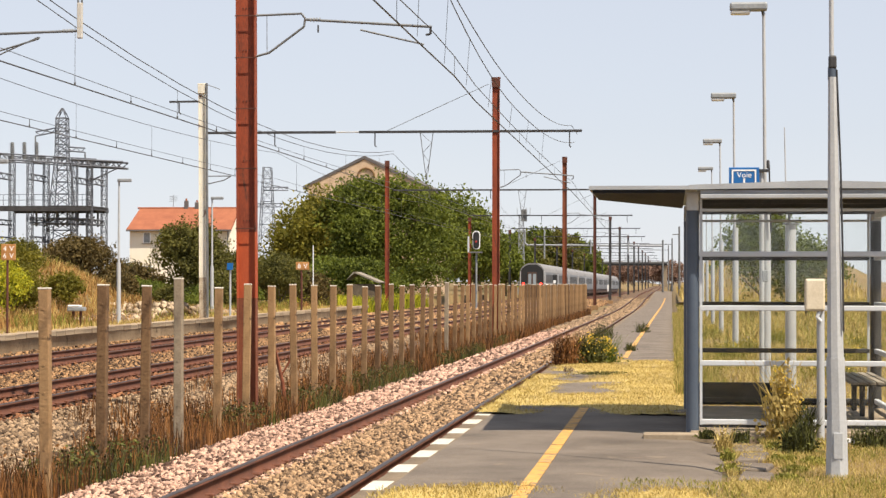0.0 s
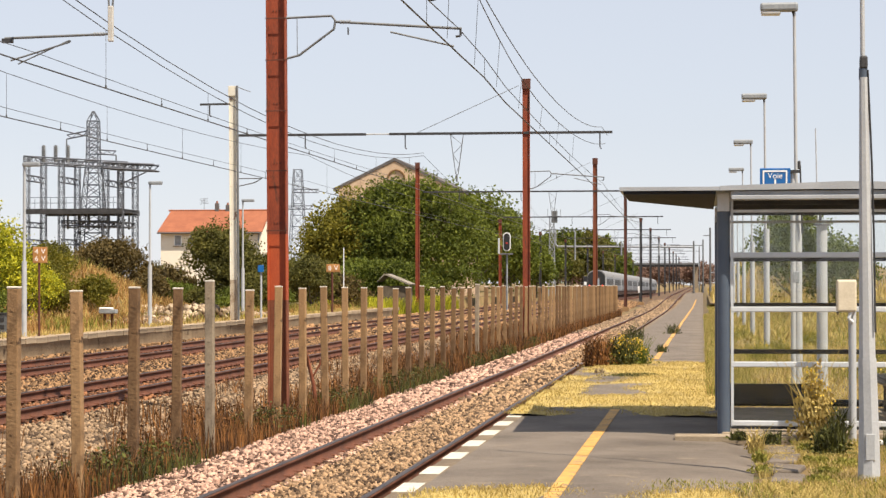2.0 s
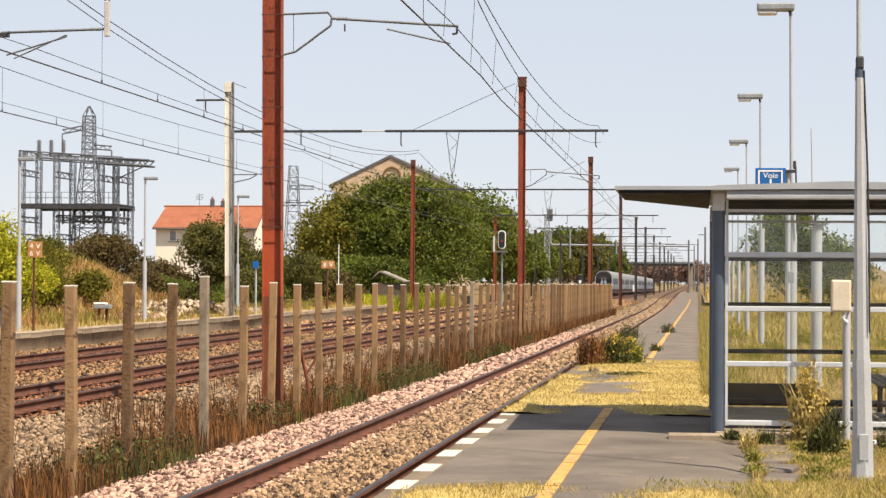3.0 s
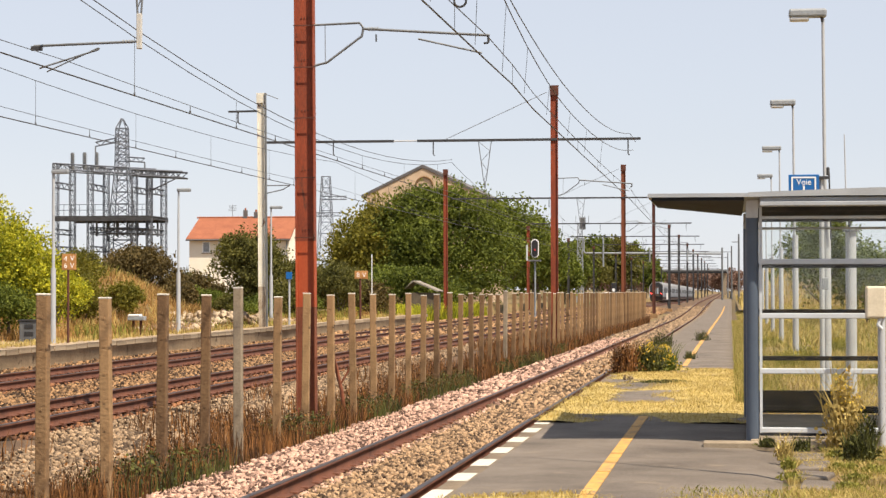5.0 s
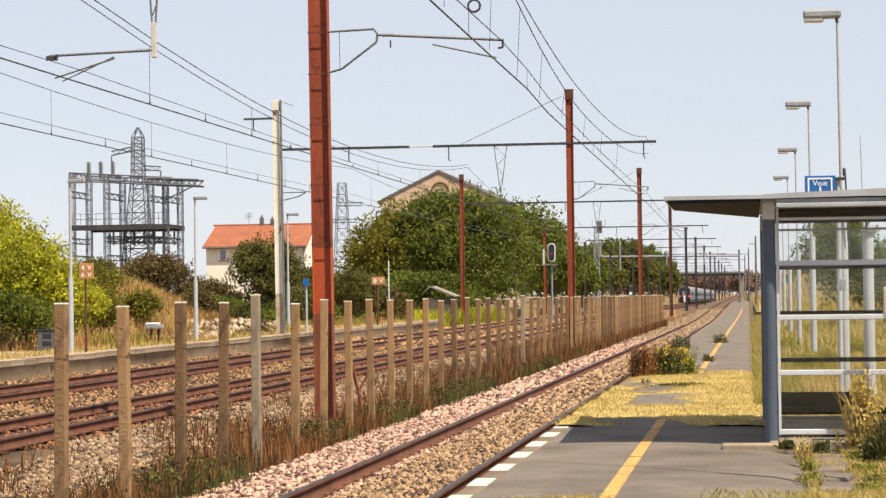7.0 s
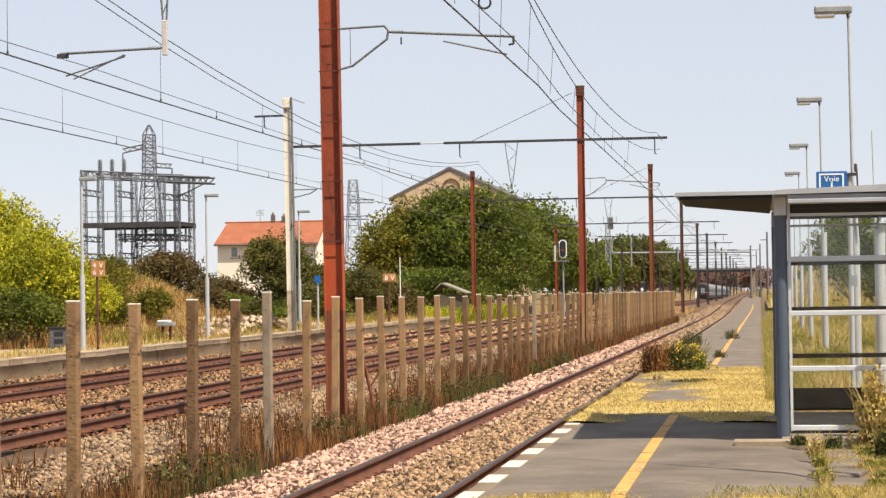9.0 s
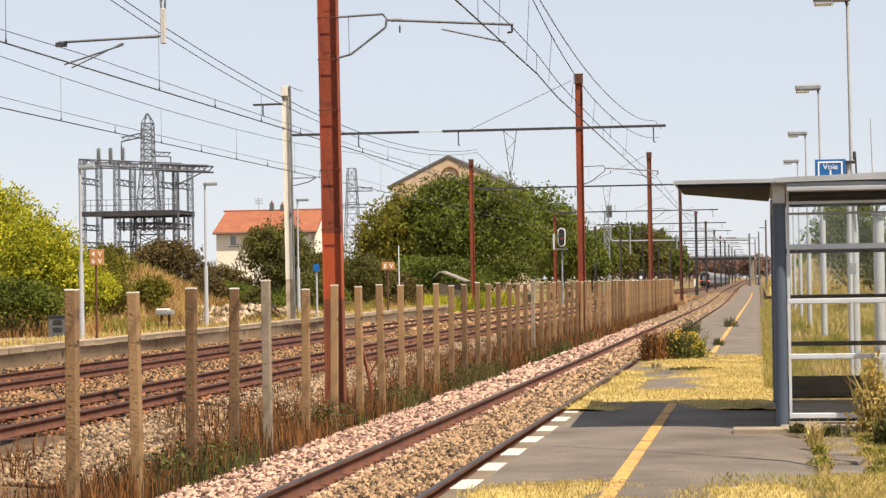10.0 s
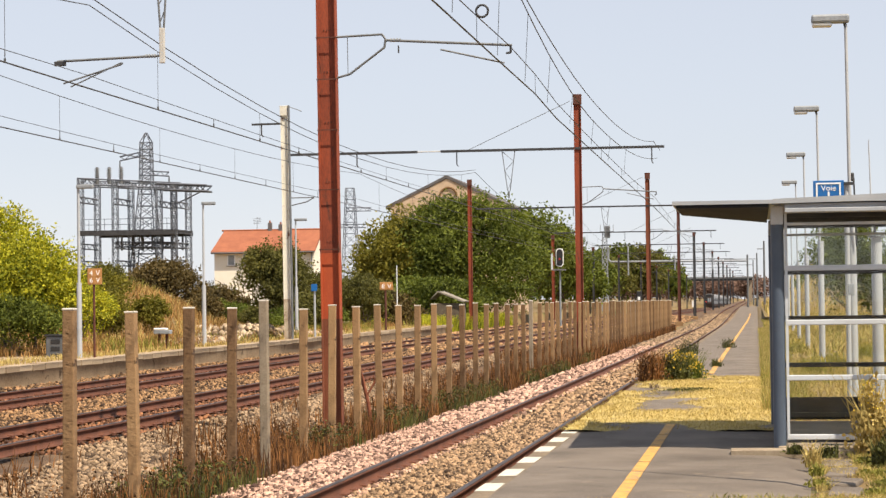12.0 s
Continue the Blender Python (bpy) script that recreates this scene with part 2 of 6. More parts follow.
# ---- building blocks ----
def link_bm(name, bm, material):
    me = bpy.data.meshes.new(name)
    bm.to_mesh(me)
    bm.free()
    me.materials.append(material)
    return new(name, me)


def part(name, bm, material, parent=None, label=""):
    ob = link_bm(name, bm, material)
    if parent is not None:
        ob.parent = parent
    return tagged(ob, label)


def share(name, mesh, parent, x, y, z, rz=0):
    ob = new(name, mesh)
    ob.parent = parent
    ob.matrix_basis = pose(x, y, z, 0, 0, rz)
    return ob


def thing(name, m, label, category, group=""):
    ob = new(name)
    ob.matrix_basis = m
    return tagged(ob, label, category, group)


def box(x0, x1, y0, y1, z0, z1, bevel=0.0, bm=None):
    fresh = bmesh.new()
    bmesh.ops.create_cube(fresh, size=1)
    for v in fresh.verts:
        v.co = Vector(((x0 + x1) / 2 + v.co.x * (x1 - x0), (y0 + y1) / 2 + v.co.y * (y1 - y0), (z0 + z1) / 2 + v.co.z * (z1 - z0)))
    if bevel:
        bmesh.ops.bevel(fresh, geom=fresh.edges[:], offset=bevel, segments=2, affect="EDGES", profile=0.5)
    return merge(bm, fresh)


def merge(bm, fresh):
    if bm is None:
        return fresh
    me = bpy.data.meshes.new("scratch")
    fresh.to_mesh(me)
    fresh.free()
    bm.from_mesh(me)
    bpy.data.meshes.remove(me)
    return bm


def rod(a, b, r0, r1=None, n=8, bm=None):
    a, b = Vector(a), Vector(b)
    if bm is None:
        bm = bmesh.new()
    r1 = r0 if r1 is None else r1
    q = (b - a).to_track_quat("Z", "Y")
    rings = []
    for p, r in ((a, r0), (b, r1)):
        rings.append([bm.verts.new(p + q @ Vector((r * math.cos(6.28319 * k / n), r * math.sin(6.28319 * k / n), 0))) for k in range(n)])
    for k in range(n):
        f = bm.faces.new((rings[0][k], rings[0][(k + 1) % n], rings[1][(k + 1) % n], rings[1][k]))
        f.smooth = n > 5
    for ring in (rings[0][::-1], rings[1]):
        for e in bm.faces.new(ring).edges:
            e.smooth = False
    return bm


def poly_rod(points, r, n=6, bm=None):
    for a, b in zip(points, points[1:]):
        bm = rod(a, b, r, r, n, bm)
    return bm


def prism(profile, y0, y1, bm=None):
    """A closed profile in x and z, drawn along y."""
    if bm is None:
        bm = bmesh.new()
    a = [bm.verts.new((x, y0, z)) for x, z in profile]
    b = [bm.verts.new((x, y1, z)) for x, z in profile]
    k = len(profile)
    for i in range(k):
        bm.faces.new((a[i], a[(i + 1) % k], b[(i + 1) % k], b[i]))
    bm.faces.new(a[::-1])
    bm.faces.new(b)
    bmesh.ops.recalc_face_normals(bm, faces=bm.faces[:])
    return bm


def np_mesh(name, verts, faces, material):
    """A mesh out of arrays: verts n x 3, faces m x k."""
    me = bpy.data.meshes.new(name)
    verts, faces = np.asarray(verts, dtype=np.float32), np.asarray(faces, dtype=np.int32)
    m, k = faces.shape
    me.vertices.add(len(verts))
    me.vertices.foreach_set("co", verts.ravel())
    me.loops.add(m * k)
    me.loops.foreach_set("vertex_index", faces.ravel())
    me.polygons.add(m)
    me.polygons.foreach_set("loop_start", np.arange(0, m * k, k, dtype=np.int32))
    me.update(calc_edges=True)
    me.materials.append(material)
    return me


RNG = np.random.default_rng(7)


def turns(n):
    """n chance rotations, as matrices."""
    q = RNG.normal(size=(n, 4))
    q /= np.linalg.norm(q, axis=1)[:, None]
    w, x, y, z = q.T
    return np.stack([1 - 2 * (y * y + z * z), 2 * (x * y - z * w), 2 * (x * z + y * w), 2 * (x * y + z * w), 1 - 2 * (x * x + z * z), 2 * (y * z - x * w),
                     2 * (x * z - y * w), 2 * (y * z + x * w), 1 - 2 * (x * x + y * y)], axis=1).reshape(n, 3, 3)


CUBE = np.array([[i, j, k] for i in (-1, 1) for j in (-1, 1) for k in (-1, 1)], dtype=float)
CUBE_F = np.array([[0, 1, 3, 2], [4, 6, 7, 5], [0, 4, 5, 1], [2, 3, 7, 6], [0, 2, 6, 4], [1, 5, 7, 3]])


def stones(name, centres, size, material):
    """Broken, angular stones at the centres."""
    n = len(centres)
    shape = CUBE[None] * RNG.uniform(0.45, 1.0, (n, 1, 3)) + RNG.uniform(-0.38, 0.38, (n, 8, 3))
    shape *= (size * RNG.uniform(0.55, 1.25, n))[:, None, None] * 0.5
    v = np.einsum("nij,nkj->nki", turns(n), shape) + centres[:, None, :]
    f = (np.arange(n) * 8)[:, None, None] + CUBE_F[None]
    return np_mesh(name, v.reshape(-1, 3), f.reshape(-1, 4), material)


def blades(name, roots, height, width, lean, material):
    """Grass blades: one bent strip of three faces each."""
    n = len(roots)
    h = height * RNG.uniform(0.45, 1.15, n)
    a = RNG.uniform(0, 6.283, n)
    side = np.stack([np.cos(a), np.sin(a), np.zeros(n)], 1) * (width * RNG.uniform(0.6, 1.3, n))[:, None] / 2
    b = RNG.uniform(0, 6.283, n)
    tip = np.stack([np.cos(b), np.sin(b), np.zeros(n)], 1) * (h * lean * RNG.uniform(0.1, 1, n))[:, None]
    up = np.array([0, 0, 1.0])
    mid = roots + tip * 0.35 + up * (h * 0.6)[:, None]
    top = roots + tip + up * h[:, None]
    v = np.stack([roots - side, roots + side, mid + side * 0.75, mid - side * 0.75, top + side * 0.15, top - side * 0.15], 1)
    f = (np.arange(n) * 6)[:, None, None] + np.array([[0, 1, 2, 3], [3, 2, 4, 5]])[None]
    return np_mesh(name, v.reshape(-1, 3), f.reshape(-1, 4), material)


def leaves(name, centres, size, material):
    """Small bent leaves, each one folded quad pair."""
    n = len(centres)
    leaf = np.array([[-0.5, 0, 0], [0, -0.28, 0.06], [0.5, 0, -0.05], [0, 0.28, 0.06]])
    v = np.einsum("nij,kj->nki", turns(n), leaf) * (size * RNG.uniform(0.55, 1.35, n))[:, None, None] + centres[:, None, :]
    f = (np.arange(n) * 4)[:, None] + np.arange(4)[None]
    return np_mesh(name, v.reshape(-1, 3), f, material)


def cloud(blobs, count, shell=0.55, rough=0.22):
    """Points near the skins of many balls (x, y, z, rx, ry, rz), thinning inwards."""
    blobs = np.asarray(blobs, dtype=float)
    area = (blobs[:, 3] * blobs[:, 5])
    pick = RNG.choice(len(blobs), count, p=area / area.sum())
    d = RNG.normal(size=(count, 3))
    d /= np.linalg.norm(d, axis=1)[:, None]
    r = 1 - shell * RNG.random(count) ** 1.6 + rough * RNG.normal(size=count) * 0.5
    lump = 1 + 0.16 * np.sin(d[:, 0] * 7 + pick) * np.cos(d[:, 1] * 6 + 2 * pick) + 0.10 * np.sin(d[:, 2] * 11 + pick * 3)
    return blobs[pick, :3] + d * blobs[pick, 3:] * (r * lump)[:, None]


def crown_blobs(x, y, z, rx, ry, rz, n, low=0.35):
    """Balls that together make an uneven crown."""
    out = [(x, y, z, rx * 0.72, ry * 0.72, rz * 0.72)]
    for _ in range(n):
        a, e = random.uniform(0, 6.283), random.uniform(-low, 1.2)
        s = random.uniform(0.28, 0.48)
        out.append((x + rx * 0.68 * math.cos(a) * math.cos(e), y + ry * 0.68 * math.sin(a) * math.cos(e), z + rz * 0.68 * math.sin(e), rx * s, ry * s, rz * s))
    return out


def shoots(cz, rx, ry, rz, leaf, count):
    """Loose sprays that break the outline of a crown."""
    out = []
    for _ in range(count):
        a, e = random.uniform(0, 6.283), random.uniform(0.05, 1.45)
        d = np.array([rx * math.cos(a) * math.cos(e), ry * math.sin(a) * math.cos(e), rz * math.sin(e)])
        far = random.uniform(1.02, 1.22)
        n = 26
        k = RNG.uniform(0.75, far, n)[:, None]
        out.append(np.array([0, 0, cz]) + d * k + RNG.normal(0, leaf * 0.55, (n, 3)))
    return np.concatenate(out)


def boughs(blobs, size, count, clumps):
    """Small flat sprays of leaves on the crown's balls, with gaps between them."""
    out, each = [], max(8, count // clumps)
    for _ in range(clumps):
        bx, by, bz, ax, ay, az = blobs[random.randrange(1, len(blobs))]
        a, e = random.uniform(0, 6.283), random.uniform(-0.5, 1.3)
        c = np.array([bx + ax * math.cos(a) * math.cos(e), by + ay * math.sin(a) * math.cos(e), bz + az * math.sin(e)]) 
        r = size * random.uniform(0.07, 0.15)
        q = RNG.normal(0, 1, (each, 3)) * np.array([r, r, r * 0.5])
        q[:, 2] -= 0.35 * (q[:, 0] ** 2 + q[:, 1] ** 2) / r
        out.append(c + q)
    return np.concatenate(out)


def tree(name, x, y, z0, crown, count, leaf, material, label, category="tree", n=12, trunk=0.18):
    """Tapered trunk with limbs, and a crown of many leaves. crown: centre height and half sizes."""
    cz, rx, ry, rz = crown
    ob = thing(name, pose(x, y, z0), label, category)
    bm = rod((0, 0, -0.2), (0.05, 0, cz * 0.6), trunk, trunk * 0.6, 8)
    for k in range(7):
        a = k * 2.4
        rod((0.03, 0, cz * random.uniform(0.3, 0.6)), (rx * 0.62 * math.cos(a), ry * 0.62 * math.sin(a), cz + rz * random.uniform(-0.2, 0.5)), trunk * 0.45, trunk * 0.1, 6, bm)
    part("trunk", bm, M["bark"], ob)
    blobs = crown_blobs(0, 0, cz, rx, ry, rz, n)
    pts = np.concatenate([cloud(blobs, int(count * 0.5)), boughs(blobs, (rx + rz) / 2, int(count * 0.6), 9 * n), shoots(cz, rx, ry, rz, leaf, 5 * n)])
    pts = pts[pts[:, 2] > 0.02]
    c = new("crown", leaves("crown", pts, leaf, material))
    c.parent = ob
    return ob


def strip(name, xs, zs, ys, material, wobble=0.0, kind="structure", label="", category=""):
    """A sheet with a fixed cross-section along y."""
    xs, zs, ys = np.asarray(xs, float), np.asarray(zs, float), np.asarray(ys, float)
    v = np.stack([np.repeat(xs[None], len(ys), 0), np.repeat(ys[:, None], len(xs), 1), np.repeat(zs[None], len(ys), 0)], 2)
    if wobble:
        v[..., 2] += wobble * RNG.normal(size=v.shape[:2])
    idx = np.arange(len(xs) * len(ys)).reshape(len(ys), len(xs))
    f = np.stack([idx[:-1, :-1], idx[:-1, 1:], idx[1:, 1:], idx[1:, :-1]], 2).reshape(-1, 4)
    ob = new(name, np_mesh(name, v.reshape(-1, 3), f, material))
    return tagged(ob, label, category, kind=kind)


def text(words, size, material, parent, x, y, z, name="lettering"):
    """Upright writing that faces the camera's side (towards -y)."""
    cu = bpy.data.curves.new(name, "FONT")
    cu.body, cu.size, cu.align_x, cu.align_y, cu.extrude = words, size, "CENTER", "CENTER", 0.002
    cu.materials.append(material)
    tmp = bpy.data.objects.new(name, cu)
    scene.collection.objects.link(tmp)
    me = bpy.data.meshes.new_from_object(tmp.evaluated_get(bpy.context.evaluated_depsgraph_get()))
    bpy.data.objects.remove(tmp)
    me.name = name
    ob = new(name, me)
    ob.parent = parent
    ob.matrix_basis = pose(x, y, z, 90, 0, 0)
    return ob


# ---- ground, tracks and platforms ----
def smooth(a):
    a = np.clip(a, 0, 1)
    return a * a * (3 - 2 * a)


def dip(y):
    """The near line sinks slightly after 10 m and climbs again past 190 m."""
    y = np.asarray(y, float)
    return 0.0033 * np.clip(y - 10, 0, 165) * (1 - smooth((y - 190) / 130))


def bend(ob):
    """Lays a mesh of the near line along that grade, by its world y."""
    me = ob.data
    co = np.empty(len(me.vertices) * 3, dtype=np.float32)
    me.vertices.foreach_get("co", co)
    co = co.reshape(-1, 3)
    near = np.clip((co[:, 0] + 9.0) / 2.0, 0, 1) * np.clip((3.4 - co[:, 0]) / 2.4, 0, 1) * dip(co[:, 1])
    co[:, 2] -= near
    me.vertices.foreach_set("co", co.ravel())
    me.update()
    return ob


def fall(y):
    """The main line runs downhill past 207 m."""
    return 0.0033 * np.clip(np.asarray(y, float) - 207, 0, 560)


def drift(y):
    """The main line swings slowly to the right past 200 m."""
    return 0.0045 * np.clip(np.asarray(y, float) - 200, 0, 900)


def lead_away(ob):
    """Lays a mesh of the main line along that grade and swing."""
    me = ob.data
    co = np.empty(len(me.vertices) * 3, dtype=np.float32)
    me.vertices.foreach_get("co", co)
    co = co.reshape(-1, 3)
    main = np.clip((-8.0 - co[:, 0]) / 1.5, 0, 1) * np.clip((co[:, 0] + 34.0) / 8.0, 0, 1)
    co[:, 2] -= main * fall(co[:, 1])
    co[:, 0] += main * drift(co[:, 1])
    me.vertices.foreach_set("co", co.ravel())
    me.update()
    return ob


def near_at(x, y, z):
    return x, y, z - float(dip(y))


def wild_ground():
    xs = [-2600, -900, -400, -160, -90, -60, -45, -36, -30, -27, -25, -23.4, -23.2, -12, -0.1, -0.05, 0.0, 1.5, 3, 5, 8, 12, 20, 40, 90, 300, 2600]
    zs = [0.4] * 11 + [0.33, -0.6, -0.6, -0.6, -0.6, 0.31] + [0.32] * 10
    ys = [-400, -100, -40, *range(-20, 120, 4), 130, 150, 175, 200, 240, 300, 400, 600, 900, 1400, 2600]
    return strip("ground", xs, zs, ys, M["soil"], 0.012, label="rough ground with dry grass and bare soil", category="ground")


def ballast_height(x):
    return np.interp(x, [-18.6, -17.3, -9.9, -9.0, -8.0, -6.7, -6.2, -5.3, -4.9, -2.4], [-0.10, -0.20, -0.225, -0.32, -0.36, -0.36, -0.29, -0.20, -0.20, -0.22])


lead_away(bend(wild_ground()))
bx = np.append(np.arange(-18.6, -2.5, 0.4), -2.3)
ballast = strip("ballast_bed", bx, ballast_height(bx) - 0.03, np.concatenate([np.arange(-20, 60, 1.0), np.arange(60, 180, 4.0), np.arange(180, 920, 20.0)]), M["bed"], 0.02,
                label="brown track bed of broken stone", category="ballast")
lead_away(bend(ballast))


def track(x, label, near):
    """Two rails on their bed; each rail has a rusty web and foot and a worn head."""
    ob = thing("railway_track", pose(0, 0, 0), label, "track", "parallel railway tracks")
    ys = np.concatenate([np.arange(-20, 200, 5.0), np.arange(200, 920, 30.0)])
    for side in (-0.7525, 0.7525):
        profile = [(-0.07, -0.17), (0.07, -0.17), (0.068, -0.158), (0.012, -0.142), (0.010, -0.045), (0.034, -0.036), (0.034, -0.010), (-0.034, -0.010), (-0.034, -0.036), (-0.010, -0.045), (-0.012, -0.142), (-0.068, -0.158)]
        k = len(profile)
        v = np.array([[(x + side + px, y, pz) for px, pz in profile] for y in ys]).reshape(-1, 3)
        f = [[i * k + j, i * k + (j + 1) % k, (i + 1) * k + (j + 1) % k, (i + 1) * k + j] for i in range(len(ys) - 1) for j in range(k)]
        r = new("rail", np_mesh("rail", v, f, M["rail"]))
        r.parent = ob
        head = [(-0.034, -0.0098), (0.034, -0.0098), (0.034, -0.004), (0.026, 0.0), (-0.026, 0.0), (-0.034, -0.004)]
        k = len(head)
        v = np.array([[(x + side + px, y, pz) for px, pz in head] for y in ys]).reshape(-1, 3)
        f = [[i * k + j, i * k + (j + 1) % k, (i + 1) * k + (j + 1) % k, (i + 1) * k + j] for i in range(len(ys) - 1) for j in range(k)]
        h = new("running_surface", np_mesh("running_surface", v, f, M["railhead"]))
        h.parent = r
        if near:
            bend(r)
            bend(h)
        else:
            lead_away(r)
            lead_away(h)
        fix = box(-0.10, 0.10, -0.07, 0.07, -0.20, -0.135, 0.012)
        clip = bpy.data.meshes.new("rail_fastening")
        fix.to_mesh(clip)
        fix.free()
        clip.materials.append(M["rail"])
        for k in range(80 if near else 60):
            y = (15.0 if near else 32.0) + 0.6 * k
            c = new("rail_fastening", clip)
            c.parent = r
            c.matrix_basis = pose(x + side, y, -float(dip(y)) if near else 0.0)
    return ob


track(-3.86, "rusty single siding track beside the low platform", True)
track(-11.2, "rusty main line track beyond the concrete post fence", False)
track(-15.95, "rusty main line track along the far platform", False)


def scatter(x0, x1, y0, y1, n, power=1.0):
    p = np.stack([RNG.uniform(x0, x1, n), y0 + (y1 - y0) * RNG.random(n) ** power, np.zeros(n)], 1)
    return p


def ballast_stones(name, x0, x1, y0, y1, n, size, material, label, clear=(), power=1.0, gap=0.085):
    p = scatter(x0, x1, y0, y1, n, power)
    for c in clear:
        p = p[np.abs(p[:, 0] - c) > gap]
    p[:, 2] = ballast_height(p[:, 0]) + RNG.uniform(-0.03, 0.025, len(p))
    ob = new(name, stones(name, p, size, material))
    tagged(ob, label, "ballast", kind="stuff")
    return lead_away(bend(ob))


NEAR = (-4.6125, -3.1075)
ballast_stones("shoulder_ballast", -6.35, -4.4, 16, 40, 34000, 0.058, M["stone_pink"], "pinkish broken ballast stones on the track shoulder", NEAR)
ballast_stones("track_ballast", -4.75, -2.45, 15, 40, 38000, 0.055, M["stone_beige"], "tan broken ballast stones between the rails", NEAR)
ballast_stones("shoulder_ballast", -6.3, -4.4, 40, 210, 26000, 0.10, M["stone_pink"], "pinkish broken ballast stones on the track shoulder", NEAR, 1.3)
ballast_stones("track_ballast", -4.75, -2.45, 40, 210, 26000, 0.10, M["stone_beige"], "tan broken ballast stones between the rails", NEAR, 1.3)
ballast_stones("far_ballast", -6.3, -2.45, 105, 270, 22000, 0.17, M["stone_cess"], "pale broken ballast far down the siding", NEAR)
MAIN = (-10.4475, -11.9525, -15.1975, -16.7025)
for x0, x1, n, stone, label in ((-18.4, -17.0, 4500, "stone_tan", "tan ballast stones on the main line"), (-17.0, -14.9, 8000, "stone_rust", "rust-stained ballast stones between the far rails"),
                                (-14.9, -12.3, 9500, "stone_tan", "tan ballast stones between the main tracks"), (-12.3, -10.1, 9500, "stone_rust", "rust-stained ballast stones between the rails"),
                                (-10.1, -9.2, 4000, "stone_cess", "pale ballast stones on the main line shoulder")):
    ballast_stones("main_line_ballast", x0, x1, 30, 90, int(n * 1.5), 0.066, M[stone], label, MAIN, 1.2, 0.13)
ballast_stones("far_ballast", -18.3, -7.2, 88, 260, 20000, 0.18, M["stone_tan"], "tan ballast far down the main line", MAIN)
ballast_stones("cess_rubble", -9.6, -7.3, 24, 60, 21000, 0.068, M["stone_cess"], "pale broken stones heaped beside the main line", (), 1.2)


# near platform: asphalt top, concrete edge, painted marks
def platform():
    ys = np.concatenate([np.arange(-20, 120, 2.0), np.arange(120, 330, 10.0)])
    xs = [-2.20, -1.6, -1.0, -0.4, 0.2, 0.47]
    top = strip("platform", xs, [0.352, 0.36, 0.362, 0.355, 0.345, 0.305], ys, M["asphalt"], 0.0015, label="low platform of worn grey asphalt", category="platform")
    me = top.data
    co = np.empty(len(me.vertices) * 3, dtype=np.float32)
    me.vertices.foreach_get("co", co)
    co = co.reshape(-1, 3)
    far = co[:, 1] > 29
    co[far, 0] = np.minimum(co[far, 0], 0.06 + 0.02 * np.sin(co[far, 1] * 0.9))
    me.vertices.foreach_set("co", co.ravel())
    me.update()
    bend(top)
    edge = thing("platform_edge", pose(0, 0, 0), "weathered concrete platform edge with white painted blocks", "platform edge")
    edge["kind"] = "structure"
    wall = strip("edge_wall", [-2.40, -2.40, -2.38, -2.20], [-0.3, 0.338, 0.35, 0.352], ys, M["coping"])
    bend(wall)
    wall.parent = edge
    for k in range(34):
        y = 10.3 + 1.62 * k
        if 27 < y < 47 and k % 5 != 2:
            continue
        b = box(-2.39, -2.215, -0.37, 0.37, 0, 0.006, 0.003)
        px, py, pz = near_at(0, y, 0.352)
        o = part("painted_block", b, M["white_paint"], edge, "white painted edge block" if k == 0 else "")
        o.matrix_basis = pose(px, py, pz)
    line = thing("yellow_line", pose(0, 0, 0), "worn yellow painted safety line on the asphalt", "marking")
    line["kind"] = "structure"
    y = 8.0
    while y < 230:
        n = 2.2 if y < 60 else 8.0
        if not 26.6 < y < 46:
            x0, y0, z0 = near_at(-1.12 + 0.1 * (y > 46) + 0.0017 * max(0, y - 50), y, 0.366)
            x1, y1, z1 = near_at(-1.12 + 0.1 * (y > 46) + 0.0017 * max(0, y - 50), y + n * 0.97, 0.366)
            bm = box(-0.058, 0.058, 0, 1, -0.02, 0.004)
            for v in bm.verts:
                v.co = Vector((v.co.x + x0 + (x1 - x0) * v.co.y, y0 + (y1 - y0) * v.co.y, v.co.z + z0 + (z1 - z0) * v.co.y))
            part("painted_stroke", bm, M["yellow_paint"], line)
        y += n


platform()


def far_platform():
    ys = np.concatenate([np.arange(10, 130, 3.0)])
    edge = strip("far_platform", [-18.42, -18.42, -18.41, -18.41, -18.85, -23.4], [-0.3, 0.26, 0.27, 0.38, 0.39, 0.36], ys, M["far_platform"], 0.006, label="far low platform with a weathered concrete edge", category="platform")
    data = None
    for k in range(84):
        if data is None:
            ob = part("coping_slab", box(-18.86, -18.395, 46.02, 46.98, 0.25, 0.41, 0.015), M["slab_coping"], edge)
            data = ob.data
        else:
            ob = new("coping_slab", data)
            ob.parent = edge
        ob.matrix_basis = pose(random.uniform(-0.012, 0.012), k, random.uniform(-0.012, 0.012))
    return edge


far_platform()


